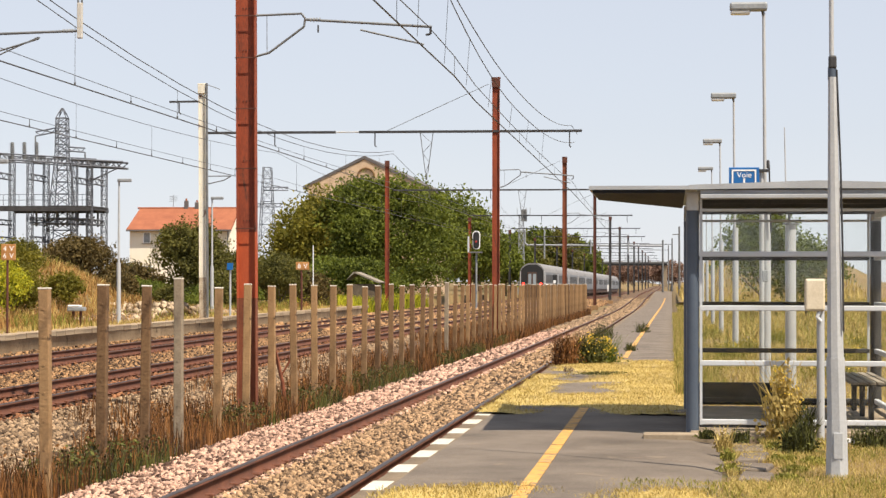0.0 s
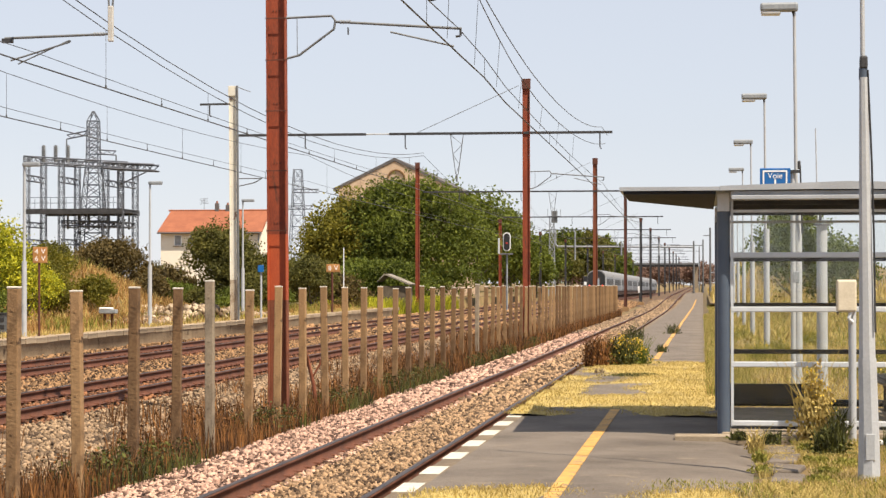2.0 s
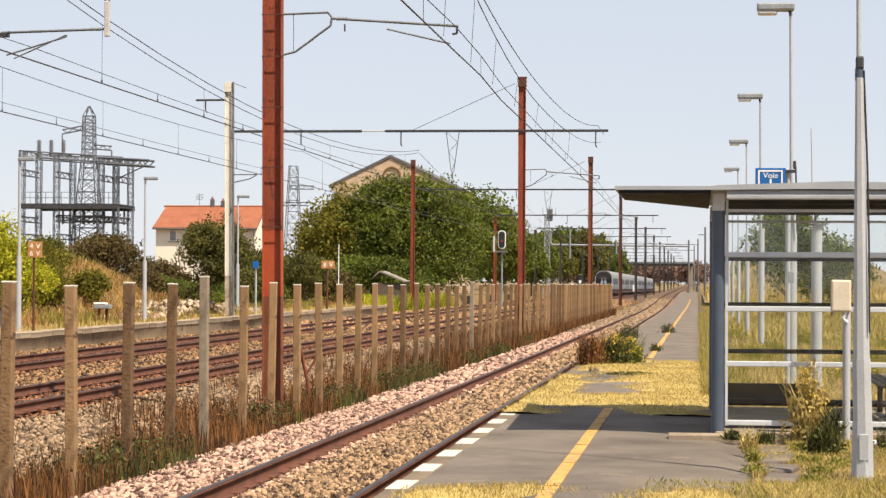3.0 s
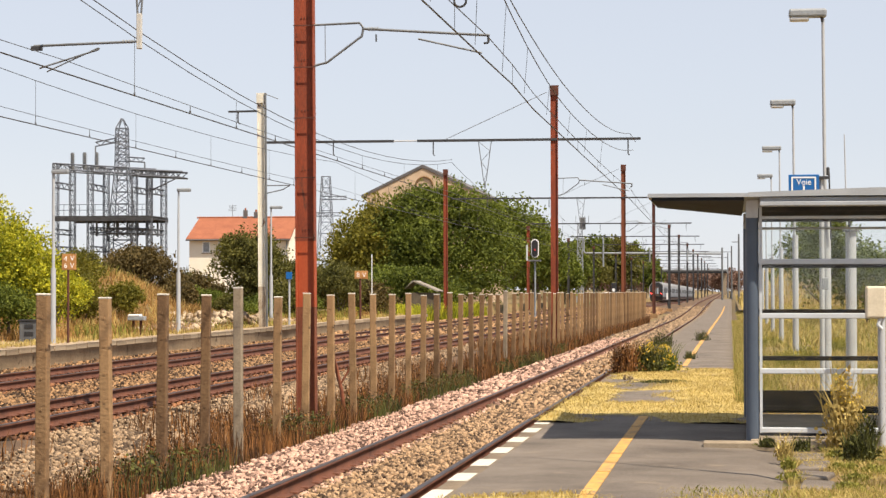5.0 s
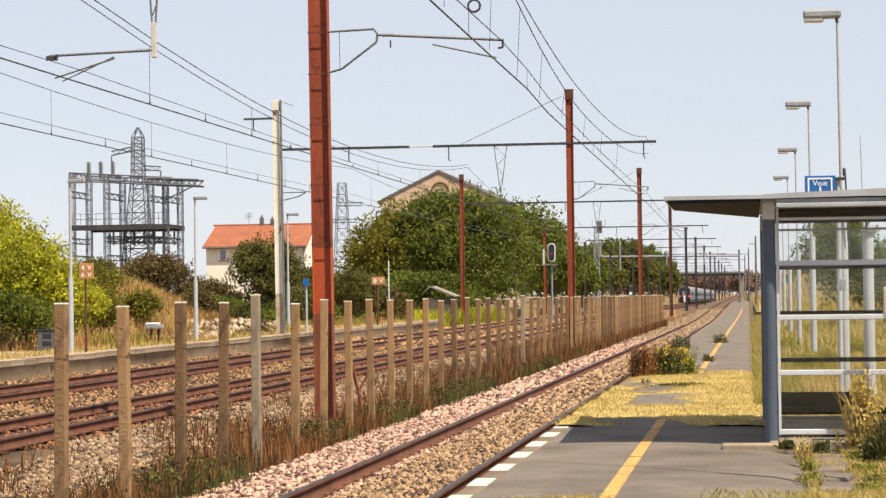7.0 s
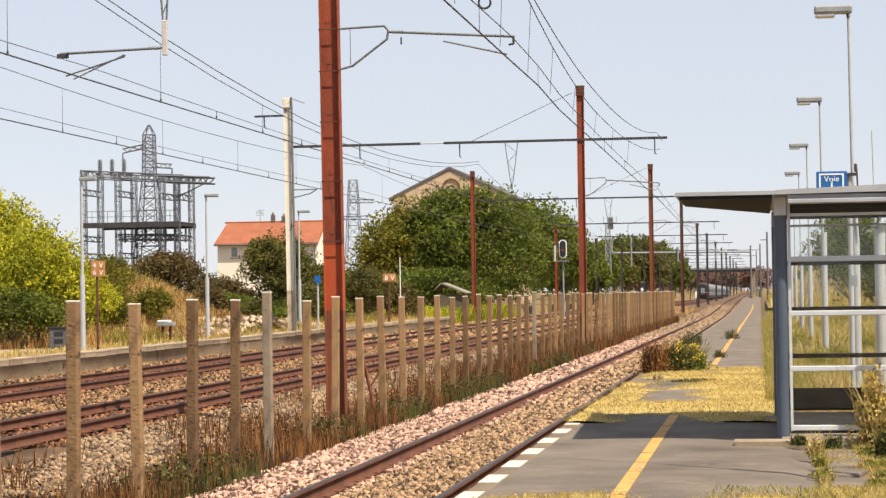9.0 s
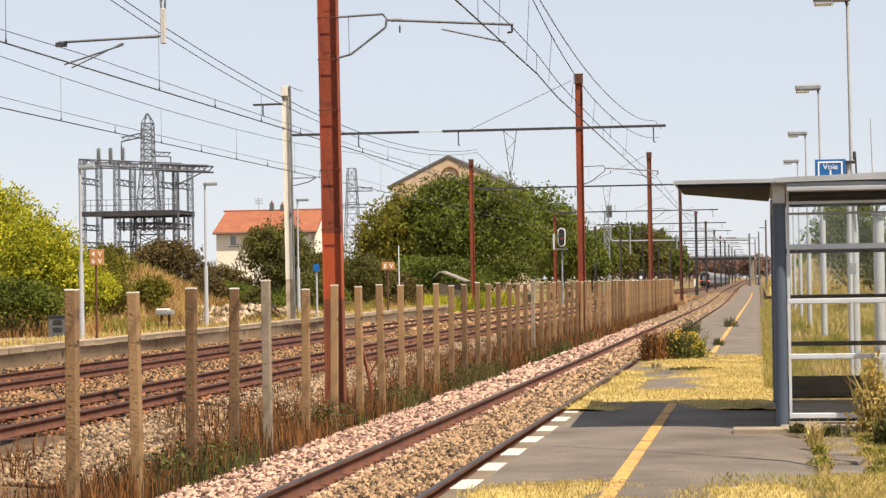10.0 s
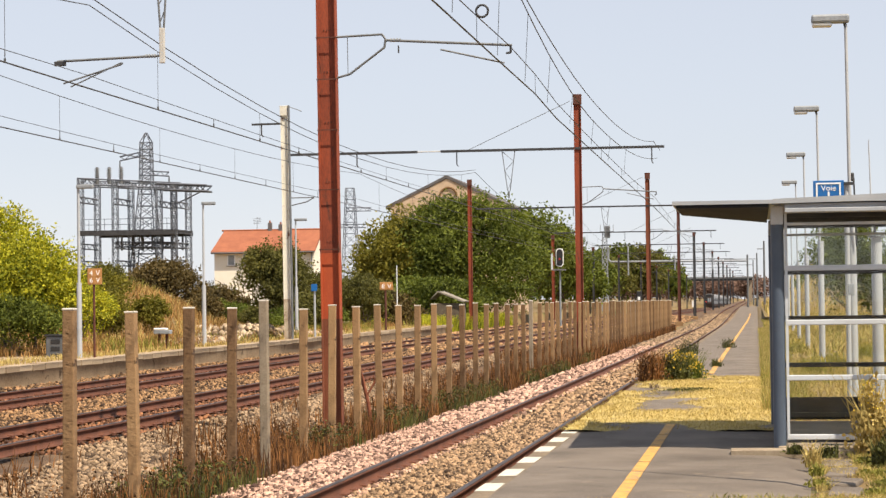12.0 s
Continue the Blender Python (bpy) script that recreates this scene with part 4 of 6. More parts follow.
def shelter():
    ob = thing("platform_shelter", pose(0, 0, 0.35), "glazed grey waiting shelter with blue-grey posts on the platform", "shelter")
    y0, y1, x0, x1 = 22.85, 27.05, 0.22, 2.52
    part("slab", box(x0 - 0.02, x1 + 0.4, y0 - 0.2, y1 + 0.2, -0.1, 0.022, 0.01), M["concrete_pale"], ob, "pale concrete base slab")
    part("apron", box(-0.29, 1.15, y0 - 0.56, y0 - 0.204, -0.1, 0.012, 0.008), M["concrete_pale"], ob, "pale concrete apron before the slab")
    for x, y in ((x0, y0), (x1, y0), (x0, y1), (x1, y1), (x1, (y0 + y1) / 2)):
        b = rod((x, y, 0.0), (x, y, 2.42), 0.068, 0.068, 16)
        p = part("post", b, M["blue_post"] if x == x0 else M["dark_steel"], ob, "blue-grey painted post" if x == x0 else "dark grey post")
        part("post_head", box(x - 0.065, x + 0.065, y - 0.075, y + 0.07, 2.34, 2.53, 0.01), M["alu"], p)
    # roof: thin pale fascia, sloping soffit with its shade put into near-black colour
    ov = 0.35
    roof = [(0.18, 2.597), (0.18, 2.55), (0.2, 2.55), (1.1, 2.56), (3.05, 2.55), (3.05, 2.60), (1.5, 2.64), (0.25, 2.60)]
    part("roof_sheet", prism(roof, y0 - ov, y1 + ov), M["roof_grey"], ob)
    part("canopy", plan_prism([(-0.86, y0 - ov), (0.178, y0 - ov), (0.178, y1 + ov), (-0.96, y1 + ov)], 2.55, 2.59, 0.11), M["roof_grey"], ob, "cantilevered canopy with a slightly twisted tip")
    part("soffit", plan_prism([(-0.82, y0 - ov + 0.02), (0.14, y0 - ov + 0.02), (0.14, y1 + ov - 0.02), (-0.92, y1 + ov - 0.02)], 2.515, 2.547, 0.11), M["soffit"], ob, "underside of the canopy, coloured near black for its shade")
    part("ceiling_panel", box(0.30, 2.95, y0 - ov + 0.06, y1 + ov - 0.06, 2.50, 2.546), M["roof_grey"], ob)
    for y in (y0 - ov + 0.03, y1 + ov - 0.03):
        part("fascia_beam", box(0.30, 3.0, y - 0.025, y + 0.025, 2.455, 2.499, 0.006), M["roof_grey"], ob, "grey beam under the roof edge")
    for k in range(4):
        yy = y0 + 0.25 + k * (y1 - y0 - 0.5) / 3
        part("roof_beam", box(0.3, x1 - 0.04, yy - 0.03, yy + 0.03, 2.42, 2.498), M["dark_steel"], ob)
    # end walls: rails and panes
    rails = (0.11, 0.73, 1.31, 1.88)
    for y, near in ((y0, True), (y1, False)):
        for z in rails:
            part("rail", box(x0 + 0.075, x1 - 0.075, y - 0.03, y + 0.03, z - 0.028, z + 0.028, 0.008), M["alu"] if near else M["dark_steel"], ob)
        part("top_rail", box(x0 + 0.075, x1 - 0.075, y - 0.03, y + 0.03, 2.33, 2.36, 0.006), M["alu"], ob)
        part("head_rail", box(x0 + 0.075, x1 - 0.075, y - 0.032, y + 0.032, 2.46, 2.495, 0.006), M["alu"], ob)
        for x in (x0 + 0.09, x1 - 0.09):
            part("stile", box(x - 0.014, x + 0.014, y - 0.028, y + 0.028, 0.08, 2.46), M["alu"], ob)
        if not near:
            part("kick_panel", box(x0 + 0.1, 1.42, y - 0.012, y + 0.012, 0.14, 0.33), M["dark_steel"], ob, "dark kick panel")
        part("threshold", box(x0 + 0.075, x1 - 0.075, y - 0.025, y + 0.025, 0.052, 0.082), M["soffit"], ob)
        lo = 0.138
        for hi in (0.702, 1.282, 1.852, 2.33):
            g = part("pane", box(x0 + 0.104, x1 - 0.104, y - 0.004, y + 0.004, lo, hi), M["pane"], ob, "clear glass pane")
            g.visible_shadow = False
            lo = hi + 0.056
    # back wall
    ym = (y0 + y1) / 2
    for a, b in ((y0 + 0.06, ym - 0.06), (ym + 0.06, y1 - 0.06)):
        for z in rails + (2.40,):
            part("rail", box(x1 - 0.03, x1 + 0.03, a, b, z - 0.028, z + 0.028, 0.008), M["alu"], ob)
        lo = 0.138
        for hi in (0.702, 1.282, 1.852, 2.37):
            g = part("pane", box(x1 - 0.004, x1 + 0.004, a + 0.002, b - 0.002, lo, hi), M["pane"], ob)
            g.visible_shadow = False
            lo = hi + 0.056
    bench = thing("bench", pose(2.16, ym, 0.40), "weathered slatted bench inside the shelter", "bench")
    for k in range(5):
        part("seat_slat", box(-0.22 + 0.095 * k, -0.145 + 0.095 * k, -1.3, 1.3, 0.42, 0.45, 0.006), M["shed_roof"], bench)
    for s in (-1.1, 0, 1.1):
        part("leg", box(-0.02, 0.04, s - 0.03, s + 0.03, 0, 0.40, 0.01), M["dark_steel"], bench)
        part("bearer", box(-0.21, 0.23, s - 0.025, s + 0.025, 0.395, 0.419, 0.006), M["dark_steel"], bench)


shelter()


def near_pole():
    ob = thing("utility_pole", pose(1.37, 18.15, 0.33), "tapered galvanised pole with a slim whip on top", "pole")
    for name, a, b, r0, r1 in (("foot", (0, 0, -0.1), (0, 0, 0.46), 0.098, 0.086), ("shaft", (0, 0, 0.46), (-0.012, 0, 0.98), 0.082, 0.078), ("upper_shaft", (-0.012, 0, 0.98), (-0.035, 0, 3.32), 0.071, 0.036)):
        bm = rod(a, b, r0, r1, 8)
        for f in bm.faces:
            f.smooth = False
        bmesh.ops.rotate(bm, verts=bm.verts[:], cent=(0, 0, 0), matrix=Matrix.Rotation(0.2, 3, "Z"))
        part(name, bm, M["pole"], ob)
    part("access_cover", box(-0.035, 0.045, -0.092, -0.078, 0.14, 0.36, 0.006), M["pole"], ob, "small steel access cover")
    part("collar", rod((-0.035, 0, 3.30), (-0.035, 0, 3.40), 0.038, 0.036, 10), M["blue_post"], ob, "dark collar")
    part("clamp", box(-0.065, 0.0, -0.04, 0.04, 3.39, 3.5, 0.015), M["dark_steel"], ob)
    part("upper_tube", rod((-0.040, 0, 3.45), (-0.050, 0, 7.1), 0.020, 0.017, 8), M["pole"], ob)
    part("cable", poly_rod([(0.0, -0.02, 3.38), (0.03, -0.03, 2.6), (0.045, -0.05, 1.9), (0.05, -0.06, 1.2)], 0.009), M["black"], ob, "black cable down the pole")


near_pole()


def meter_post():
    ob = thing("meter_box", pose(1.47, 22.45, 0.33), "stained cream meter box on a thin grey post", "box")
    part("post", rod((0.06, 0, -0.1), (0.06, 0, 1.4), 0.04, 0.04, 10), M["pole"], ob)
    part("case", box(-0.1, 0.1, -0.09, 0.09, 1.31, 1.64, 0.02), M["meter"], ob)
    part("conduit", poly_rod([(0.05, -0.05, 1.31), (0.02, -0.06, 1.24), (0.06, -0.05, 1.2)], 0.02), M["alu"], ob)


meter_post()


def lamp():
    ob = thing("platform_lamp", pose(1.5, 35.4, 0.33), "tall thin grey platform lamp with a flat housing", "street lamp", "platform lamps")
    part("base_tube", rod((0.04, 0, -0.1), (0.04, 0, 2.9), 0.075, 0.07, 12), M["pole"], ob)
    part("upper_tube", rod((0.02, 0, 2.9), (0.0, 0, 6.0), 0.03, 0.026, 10), M["pole"], ob)
    part("bracket", poly_rod([(0, 0, 5.95), (-0.02, 0, 6.05), (-0.12, 0, 6.1)], 0.028), M["dark_steel"], ob)
    bm = box(-0.55, 0.06, -0.11, 0.11, 6.03, 6.17, 0.035)
    part("housing", bm, M["lamp_body"], ob)
    part("bowl", box(-0.54, -0.22, -0.09, 0.09, 5.97, 6.045, 0.03), M["lamp_glass"], ob, "pale lamp bowl")
    return ob


first_lamp = lamp()
for k in range(1, 7):
    copy_thing(first_lamp, pose(1.5 + 0.05 * max(0, k - 1), 35.4 + 17.0 * k, 0.33))


def track_sign():
    ob = thing("track_sign", pose(1.16, 35.2, 0.33), "blue enamel track number sign with white border", "sign")
    part("panel", box(-0.23, 0.26, -0.015, 0.015, 2.86, 3.46, 0.006), M["blue_sign"], ob)
    bm = box(-0.185, 0.21, -0.022, -0.017, 3.40, 3.425)
    box(-0.185, 0.21, -0.022, -0.017, 2.90, 2.925, 0, bm)
    box(-0.185, -0.16, -0.022, -0.017, 2.926, 3.399, 0, bm)
    box(0.185, 0.21, -0.022, -0.017, 2.926, 3.399, 0, bm)
    part("border", bm, M["sign_white"], ob, "white border line")
    text("Voie", 0.13, M["sign_white"], ob, 0.015, -0.018, 3.335)
    text("1", 0.30, M["sign_white"], ob, 0.015, -0.018, 3.165)
    part("bracket", box(0.26, 0.42, -0.02, 0.02, 3.38, 3.43), M["dark_steel"], ob)
    part("clamp", box(0.375, 0.425, -0.04, 0.04, 3.44, 3.58, 0.02), M["dark_steel"], ob)
    part("strut", rod((0.45, 0.1, 2.4), (0.42, 0.05, 3.5), 0.014, 0.014), M["black"], ob)
    part("post", rod((0.3, 0.05, -0.1), (0.3, 0.05, 3.4), 0.04, 0.04), M["pole"], ob)


track_sign()


def stout_pole():
    ob = thing("equipment_pole", pose(1.80, 33.0, 0.33), "stout grey pole with a thin rod and fittings on top", "pole")
    part("shaft", rod((0, 0, -0.1), (0, 0, 2.47), 0.085, 0.08, 14), M["pole"], ob)
    part("flange", rod((0, 0, 2.47), (0, 0, 2.50), 0.12, 0.12, 14), M["steel"], ob)
    part("fitting", poly_rod([(-0.02, 0, 2.5), (-0.02, 0, 2.68), (-0.17, 0, 2.62), (-0.2, 0, 2.7), (0.02, 0, 2.72)], 0.02), M["dark_steel"], ob)
    part("whip", rod((-0.06, 0, 2.5), (-0.09, 0, 3.95), 0.012, 0.008), M["pole"], ob)
    part("junction_box", box(-0.43, -0.34, -0.06, 0.06, 1.6, 1.78, 0.01), M["lamp_body"], ob)


stout_pole()


# ---- far platform furniture ----
def left_lamp(x, y, h, arm):
    ob = thing("platform_lamp", pose(x, y, 0.36), "slim grey lamp post on the far platform", "street lamp", "far platform lamps")
    part("base_tube", rod((0, 0, -0.1), (0, 0, 2.2), 0.08, 0.075, 10), M["pole"], ob)
    part("upper_tube", rod((0, 0, 2.2), (0, 0, h), 0.045, 0.035, 10), M["pole"], ob)
    part("housing", box(-0.05, arm, -0.09, 0.09, h - 0.02, h + 0.1, 0.03), M["lamp_body"], ob)
    return ob


left_lamp(-19.6, 74.9, 5.1, 0.45)
left_lamp(-19.92, 92.0, 5.12, 0.5)
left_lamp(-19.41, 60.0, 4.95, 0.45)


def speed_board(x, y, z, rows, label, size=0.8):
    ob = thing("indicator_board", pose(x, y, 0.36), label, "sign", "indicator boards")
    n = len(rows)
    part("post", rod((-0.05, 0.05, -0.1), (-0.05, 0.05, z), 0.05, 0.05), M["dark_red"], ob)
    part("panel", box(-0.30, 0.30, -0.02, 0.02, z - 0.17 - 0.29 * (n - 1), z + 0.19, 0.01), M["orange"], ob)
    for k, chars in enumerate(rows):
        for j, ch in enumerate(chars):
            xx = -0.14 + 0.28 * j
            part("cell", box(xx - 0.125, xx + 0.125, -0.028, -0.021, z - 0.29 * k - 0.13, z - 0.29 * k + 0.14), M["orange"], ob)
            text(ch, 0.29, M["sign_white"], ob, xx, -0.032, z - 0.29 * k)
    ob.scale = (size, size, size)
    return ob


speed_board(-19.1, 60.5, 3.45, ["4V", "6V"], "orange and white two-row indicator board on a rusty post", 0.72)
speed_board(-18.87, 109.0, 2.0, ["8V"], "orange and white indicator board on a post", 1.15)
white_stake = thing("marker_stake", pose(-18.65, 111.0, 0.36), "thin white painted marker stake", "stake")
part("stake", rod((0, 0, -0.1), (0, 0, 3.4), 0.026, 0.026, 8), M["sign_white"], white_stake)


def low_table():
    ob = thing("small_cabinet", pose(-19.8, 70.2, 0.37), "small pale topped cabinet on two dark legs", "cabinet")
    part("top", box(-0.42, 0.42, -0.25, 0.25, 0.62, 0.78, 0.03), M["lamp_body"], ob)
    part("lid", box(-0.40, 0.2, -0.26, 0.26, 0.781, 0.86, 0.03), M["sign_white"], ob)
    for s in (-0.18, 0.2):
        part("leg", box(s - 0.06, s + 0.06, -0.06, 0.06, 0, 0.62, 0.01), M["dark_red"], ob)
    ob.scale = (0.68, 0.68, 0.86)


low_table()


def bin_box():
    ob = thing("equipment_cabinet", pose(-20.75, 62.0, 0.22), "dark grey equipment cabinet on the far platform", "cabinet")
    part("case", box(-0.28, 0.28, -0.25, 0.25, 0, 0.78, 0.03), M["bin"], ob)
    for k in range(3):
        part("vent", box(-0.12, 0.16, -0.262, -0.251, 0.12 + 0.22 * k, 0.25 + 0.22 * k, 0.01), M["black"], ob)
    part("lid", box(-0.32, 0.32, -0.28, 0.28, 0.781, 0.83, 0.01), M["black"], ob)


bin_box()


def blue_post_sign():
    ob = thing("platform_sign", pose(-18.9, 91.0, 0.36), "small blue sign on a white post", "sign")
    part("post", rod((0, 0, -0.1), (0, 0, 2.2), 0.045, 0.045, 10), M["pole"], ob)
    part("panel", box(-0.13, 0.13, -0.09, -0.06, 2.02, 2.32, 0.01), M["blue_sign"], ob)


blue_post_sign()


def signal():
    ob = thing("railway_signal", pose(-13.52, 149, 0.0), "colour light signal with white-rimmed black head", "signal")
    part("post", rod((0, 0, 0), (0, 0, 3.9), 0.065, 0.065, 10), M["lamp_body"], ob)
    prof = [(0.27 * math.cos(k * math.pi / 8), 0.27 * math.sin(k * math.pi / 8) + (0.38 if k <= 8 else -0.38)) for k in range(16)]
    head = part("head", prism([(x, z + 4.75) for x, z in prof], -0.12, 0.05), M["sign_white"], ob, "white rim of the signal head")
    part("face", prism([(x * 0.80, 4.75 + z * 0.90) for x, z in prof], -0.15, -0.121), M["black"], head)
    for k, m in ((0.45, "black"), (-0.1, "signal_red"), (-0.45, "black")):
        part("lens", rod((0, -0.19, 4.75 + k), (0, -0.151, 4.75 + k), 0.07, 0.07, 12), M[m], head)
    part("platform", box(-0.5, 0.4, -0.3, 0.3, 3.85, 3.95, 0.01), M["steel"], ob)
    part("ladder", box(-0.62, -0.5, -0.05, 0.05, 3.9, 5.0, 0.01), M["alu"], ob)


signal()


# ---- buildings ----
def house():
    ob = thing("house", pose(-41.6, 180, 0.3), "cream rendered house with an orange tiled gable roof", "house")
    wl, wr, dep, ez, rz = -4.55, 4.15, 6.4, 6.0, 7.78
    bm = bmesh.new()
    prof = [(0, 0), (dep, 0), (dep, ez), (dep / 2, rz - 0.08), (0, ez)]
    lo = [bm.verts.new((wl, y, z)) for y, z in prof]
    hi = [bm.verts.new((wr, y, z)) for y, z in prof]
    for k in range(5):
        bm.faces.new((lo[k], lo[(k + 1) % 5], hi[(k + 1) % 5], hi[k]))
    bm.faces.new(lo[::-1])
    bm.faces.new(hi)
    bmesh.ops.recalc_face_normals(bm, faces=bm.faces[:])
    part("wall", bm, M["render"], ob)
    pr = bmesh.new()
    for y in (-0.42, dep + 0.42):
        low = [pr.verts.new((x, y, z)) for x in (wl - 0.2, wr + 0.22) for z in (ez - 0.16, ez - 0.02)]
        top = [pr.verts.new((x, dep / 2, z)) for x in (wl + 0.1, wr + 0.22) for z in (rz - 0.02, rz + 0.12)]
        for f in ((low[0], low[2], top[2], top[0]), (low[1], top[1], top[3], low[3]), (low[0], low[1], low[3], low[2]), (low[0], top[0], top[1], low[1]), (low[2], low[3], top[3], top[2])):
            pr.faces.new(f)
    bmesh.ops.recalc_face_normals(pr, faces=pr.faces[:])
    r = part("roof", pr, M["tile"], ob)
    for k in range(22):
        x = wl - 0.1 + 0.42 * k
        part("tile_ridge", rod((x, dep / 2, rz + 0.12), (x + 0.4, dep / 2, rz + 0.14), 0.09, 0.08, 6), M["tile"], r)
    part("gutter", rod((wl - 0.2, -0.46, ez - 0.14), (wr + 0.2, -0.46, ez - 0.14), 0.07, 0.07, 8), M["slate"], ob)
    part("downpipe", rod((wr - 0.15, -0.06, 0.2), (wr - 0.15, -0.06, ez - 0.2), 0.05, 0.05, 8), M["lamp_body"], ob)
    for x, h in ((-0.35, 0.75), (0.6, 0.6)):
        c = part("chimney", box(x - 0.17, x + 0.17, dep / 2 - 0.17, dep / 2 + 0.17, rz - 0.1, rz + h, 0.02), M["slate"], r)
        part("chimney_pot", rod((x, dep / 2, rz + h), (x, dep / 2, rz + h + 0.2), 0.09, 0.08, 8), M["tile"], c)
    aerial = rod((-1.5, dep / 2, rz), (-1.5, dep / 2, rz + 1.25), 0.025, 0.02, 6)
    for k in range(4):
        rod((-1.85, dep / 2, rz + 0.7 + 0.14 * k), (-1.15, dep / 2, rz + 0.75 + 0.14 * k), 0.018, 0.018, 5, aerial)
    part("aerial", aerial, M["steel"], r, "thin roof aerial")
    for x, w, z0, z1 in ((-3.05, 0.26, 4.85, 5.65), (-1.55, 0.42, 4.85, 5.65), (0.6, 0.42, 4.85, 5.65), (2.6, 0.42, 4.85, 5.65), (-3.05, 0.42, 1.4, 2.8), (0.6, 0.42, 1.4, 2.8)):
        win = part("window", box(x - w - 0.08, x + w + 0.08, -0.03, 0.02, z0 - 0.06, z1 + 0.06, 0.01), M["sign_white"], ob)
        part("pane", box(x - w, x + w, -0.04, -0.031, z0, z1), M["lamp_body"], win)
        part("sill", box(x - w - 0.15, x + w + 0.15, -0.12, -0.032, z0 - 0.14, z0 - 0.07, 0.01), M["concrete_pale"], win)
    win = part("window", box(wr - 0.01, wr + 0.03, 2.6, 3.5, 3.6, 4.9, 0.01), M["sign_white"], ob)
    part("pane", box(wr + 0.031, wr + 0.04, 2.7, 3.4, 3.7, 4.8), M["lamp_body"], win)


house()


def old_hall():
    ob = thing("stone_hall", pose(-34.5, 240, 0.3), "old tan stone gabled hall behind the trees", "building")
    w, ez, az, d = 6.4, 12.3, 15.3, 26
    part("wall", prism([(-w, 0), (w, 0), (w, ez), (0, az), (-w, ez)], 0, d), M["stonewall"], ob)
    t = 0.3
    bm = prism([(-w - 0.6, ez - 0.3), (-w - 0.6, ez - 0.3 + t), (0, az + t + 0.1), (0, az + 0.05)], -0.1, d + 0.3)
    prism([(0, az + 0.05), (0, az + t + 0.1), (w + 0.6, ez - 0.3 + t), (w + 0.6, ez - 0.3)], -0.1, d + 0.3, bm)
    part("roof", bm, M["slate"], ob)
    arch = poly_rod([(0.2 + 0.95 * math.cos(k * 0.3927), -0.05, 13.35 + 0.95 * math.sin(k * 0.3927)) for k in range(9)], 0.13)
    part("arch_moulding", arch, M["concrete"], ob, "weathered stone arch")


old_hall()


def shed():
    ob = thing("shed", pose(-19.6, 136, 0.2), "small grey roofed shed among the weeds", "shed")
    part("wall", box(-0.8, 0.9, 0, 2.2, 0, 1.5, 0.02), M["bark"], ob)
    part("roof", prism([(-1.1, 1.75), (-0.62, 2.28), (-0.5, 2.28), (1.1, 1.62), (1.05, 1.54), (-0.56, 2.2)], -0.2, 2.4), M["shed_roof"], ob)


shed()


def lattice(x, y, z0, z1, w0, w1, panels, r, bm):
    """Four legs and crossed bracing on all sides."""
    cs = [(-1, -1), (1, -1), (1, 1), (-1, 1)]
    for k in range(panels):
        a, b = k / panels, (k + 1) / panels
        za, zb = z0 + (z1 - z0) * a, z0 + (z1 - z0) * b
        wa, wb = (w0 + (w1 - w0) * a) / 2, (w0 + (w1 - w0) * b) / 2
        for i in range(4):
            (ax, ay), (bx_, by_) = cs[i], cs[(i + 1) % 4]
            rod((x + ax * wa, y + ay * wa, za), (x + ax * wb, y + ay * wb, zb), r, r, 4, bm)
            rod((x + ax * wa, y + ay * wa, za), (x + bx_ * wb, y + by_ * wb, zb), r * 0.6, r * 0.6, 4, bm)
            rod((x + bx_ * wa, y + by_ * wa, za), (x + ax * wb, y + ay * wb, zb), r * 0.6, r * 0.6, 4, bm)
            rod((x + ax * wb, y + ay * wb, zb), (x + bx_ * wb, y + by_ * wb, zb), r * 0.6, r * 0.6, 4, bm)
    return bm


def truss(a, b, h, r, bm, n=8):
    a, b = Vector(a), Vector(b)
    up = Vector((0, 0, h))
    rod(a, b, r, r, 4, bm)
    rod(a + up, b + up, r, r, 4, bm)
    for k in range(n):
        p, q = a.lerp(b, k / n), a.lerp(b, (k + 1) / n)
        rod(p, q + up, r * 0.6, r * 0.6, 4, bm) if k % 2 else rod(p + up, q, r * 0.6, r * 0.6, 4, bm)
    return bm


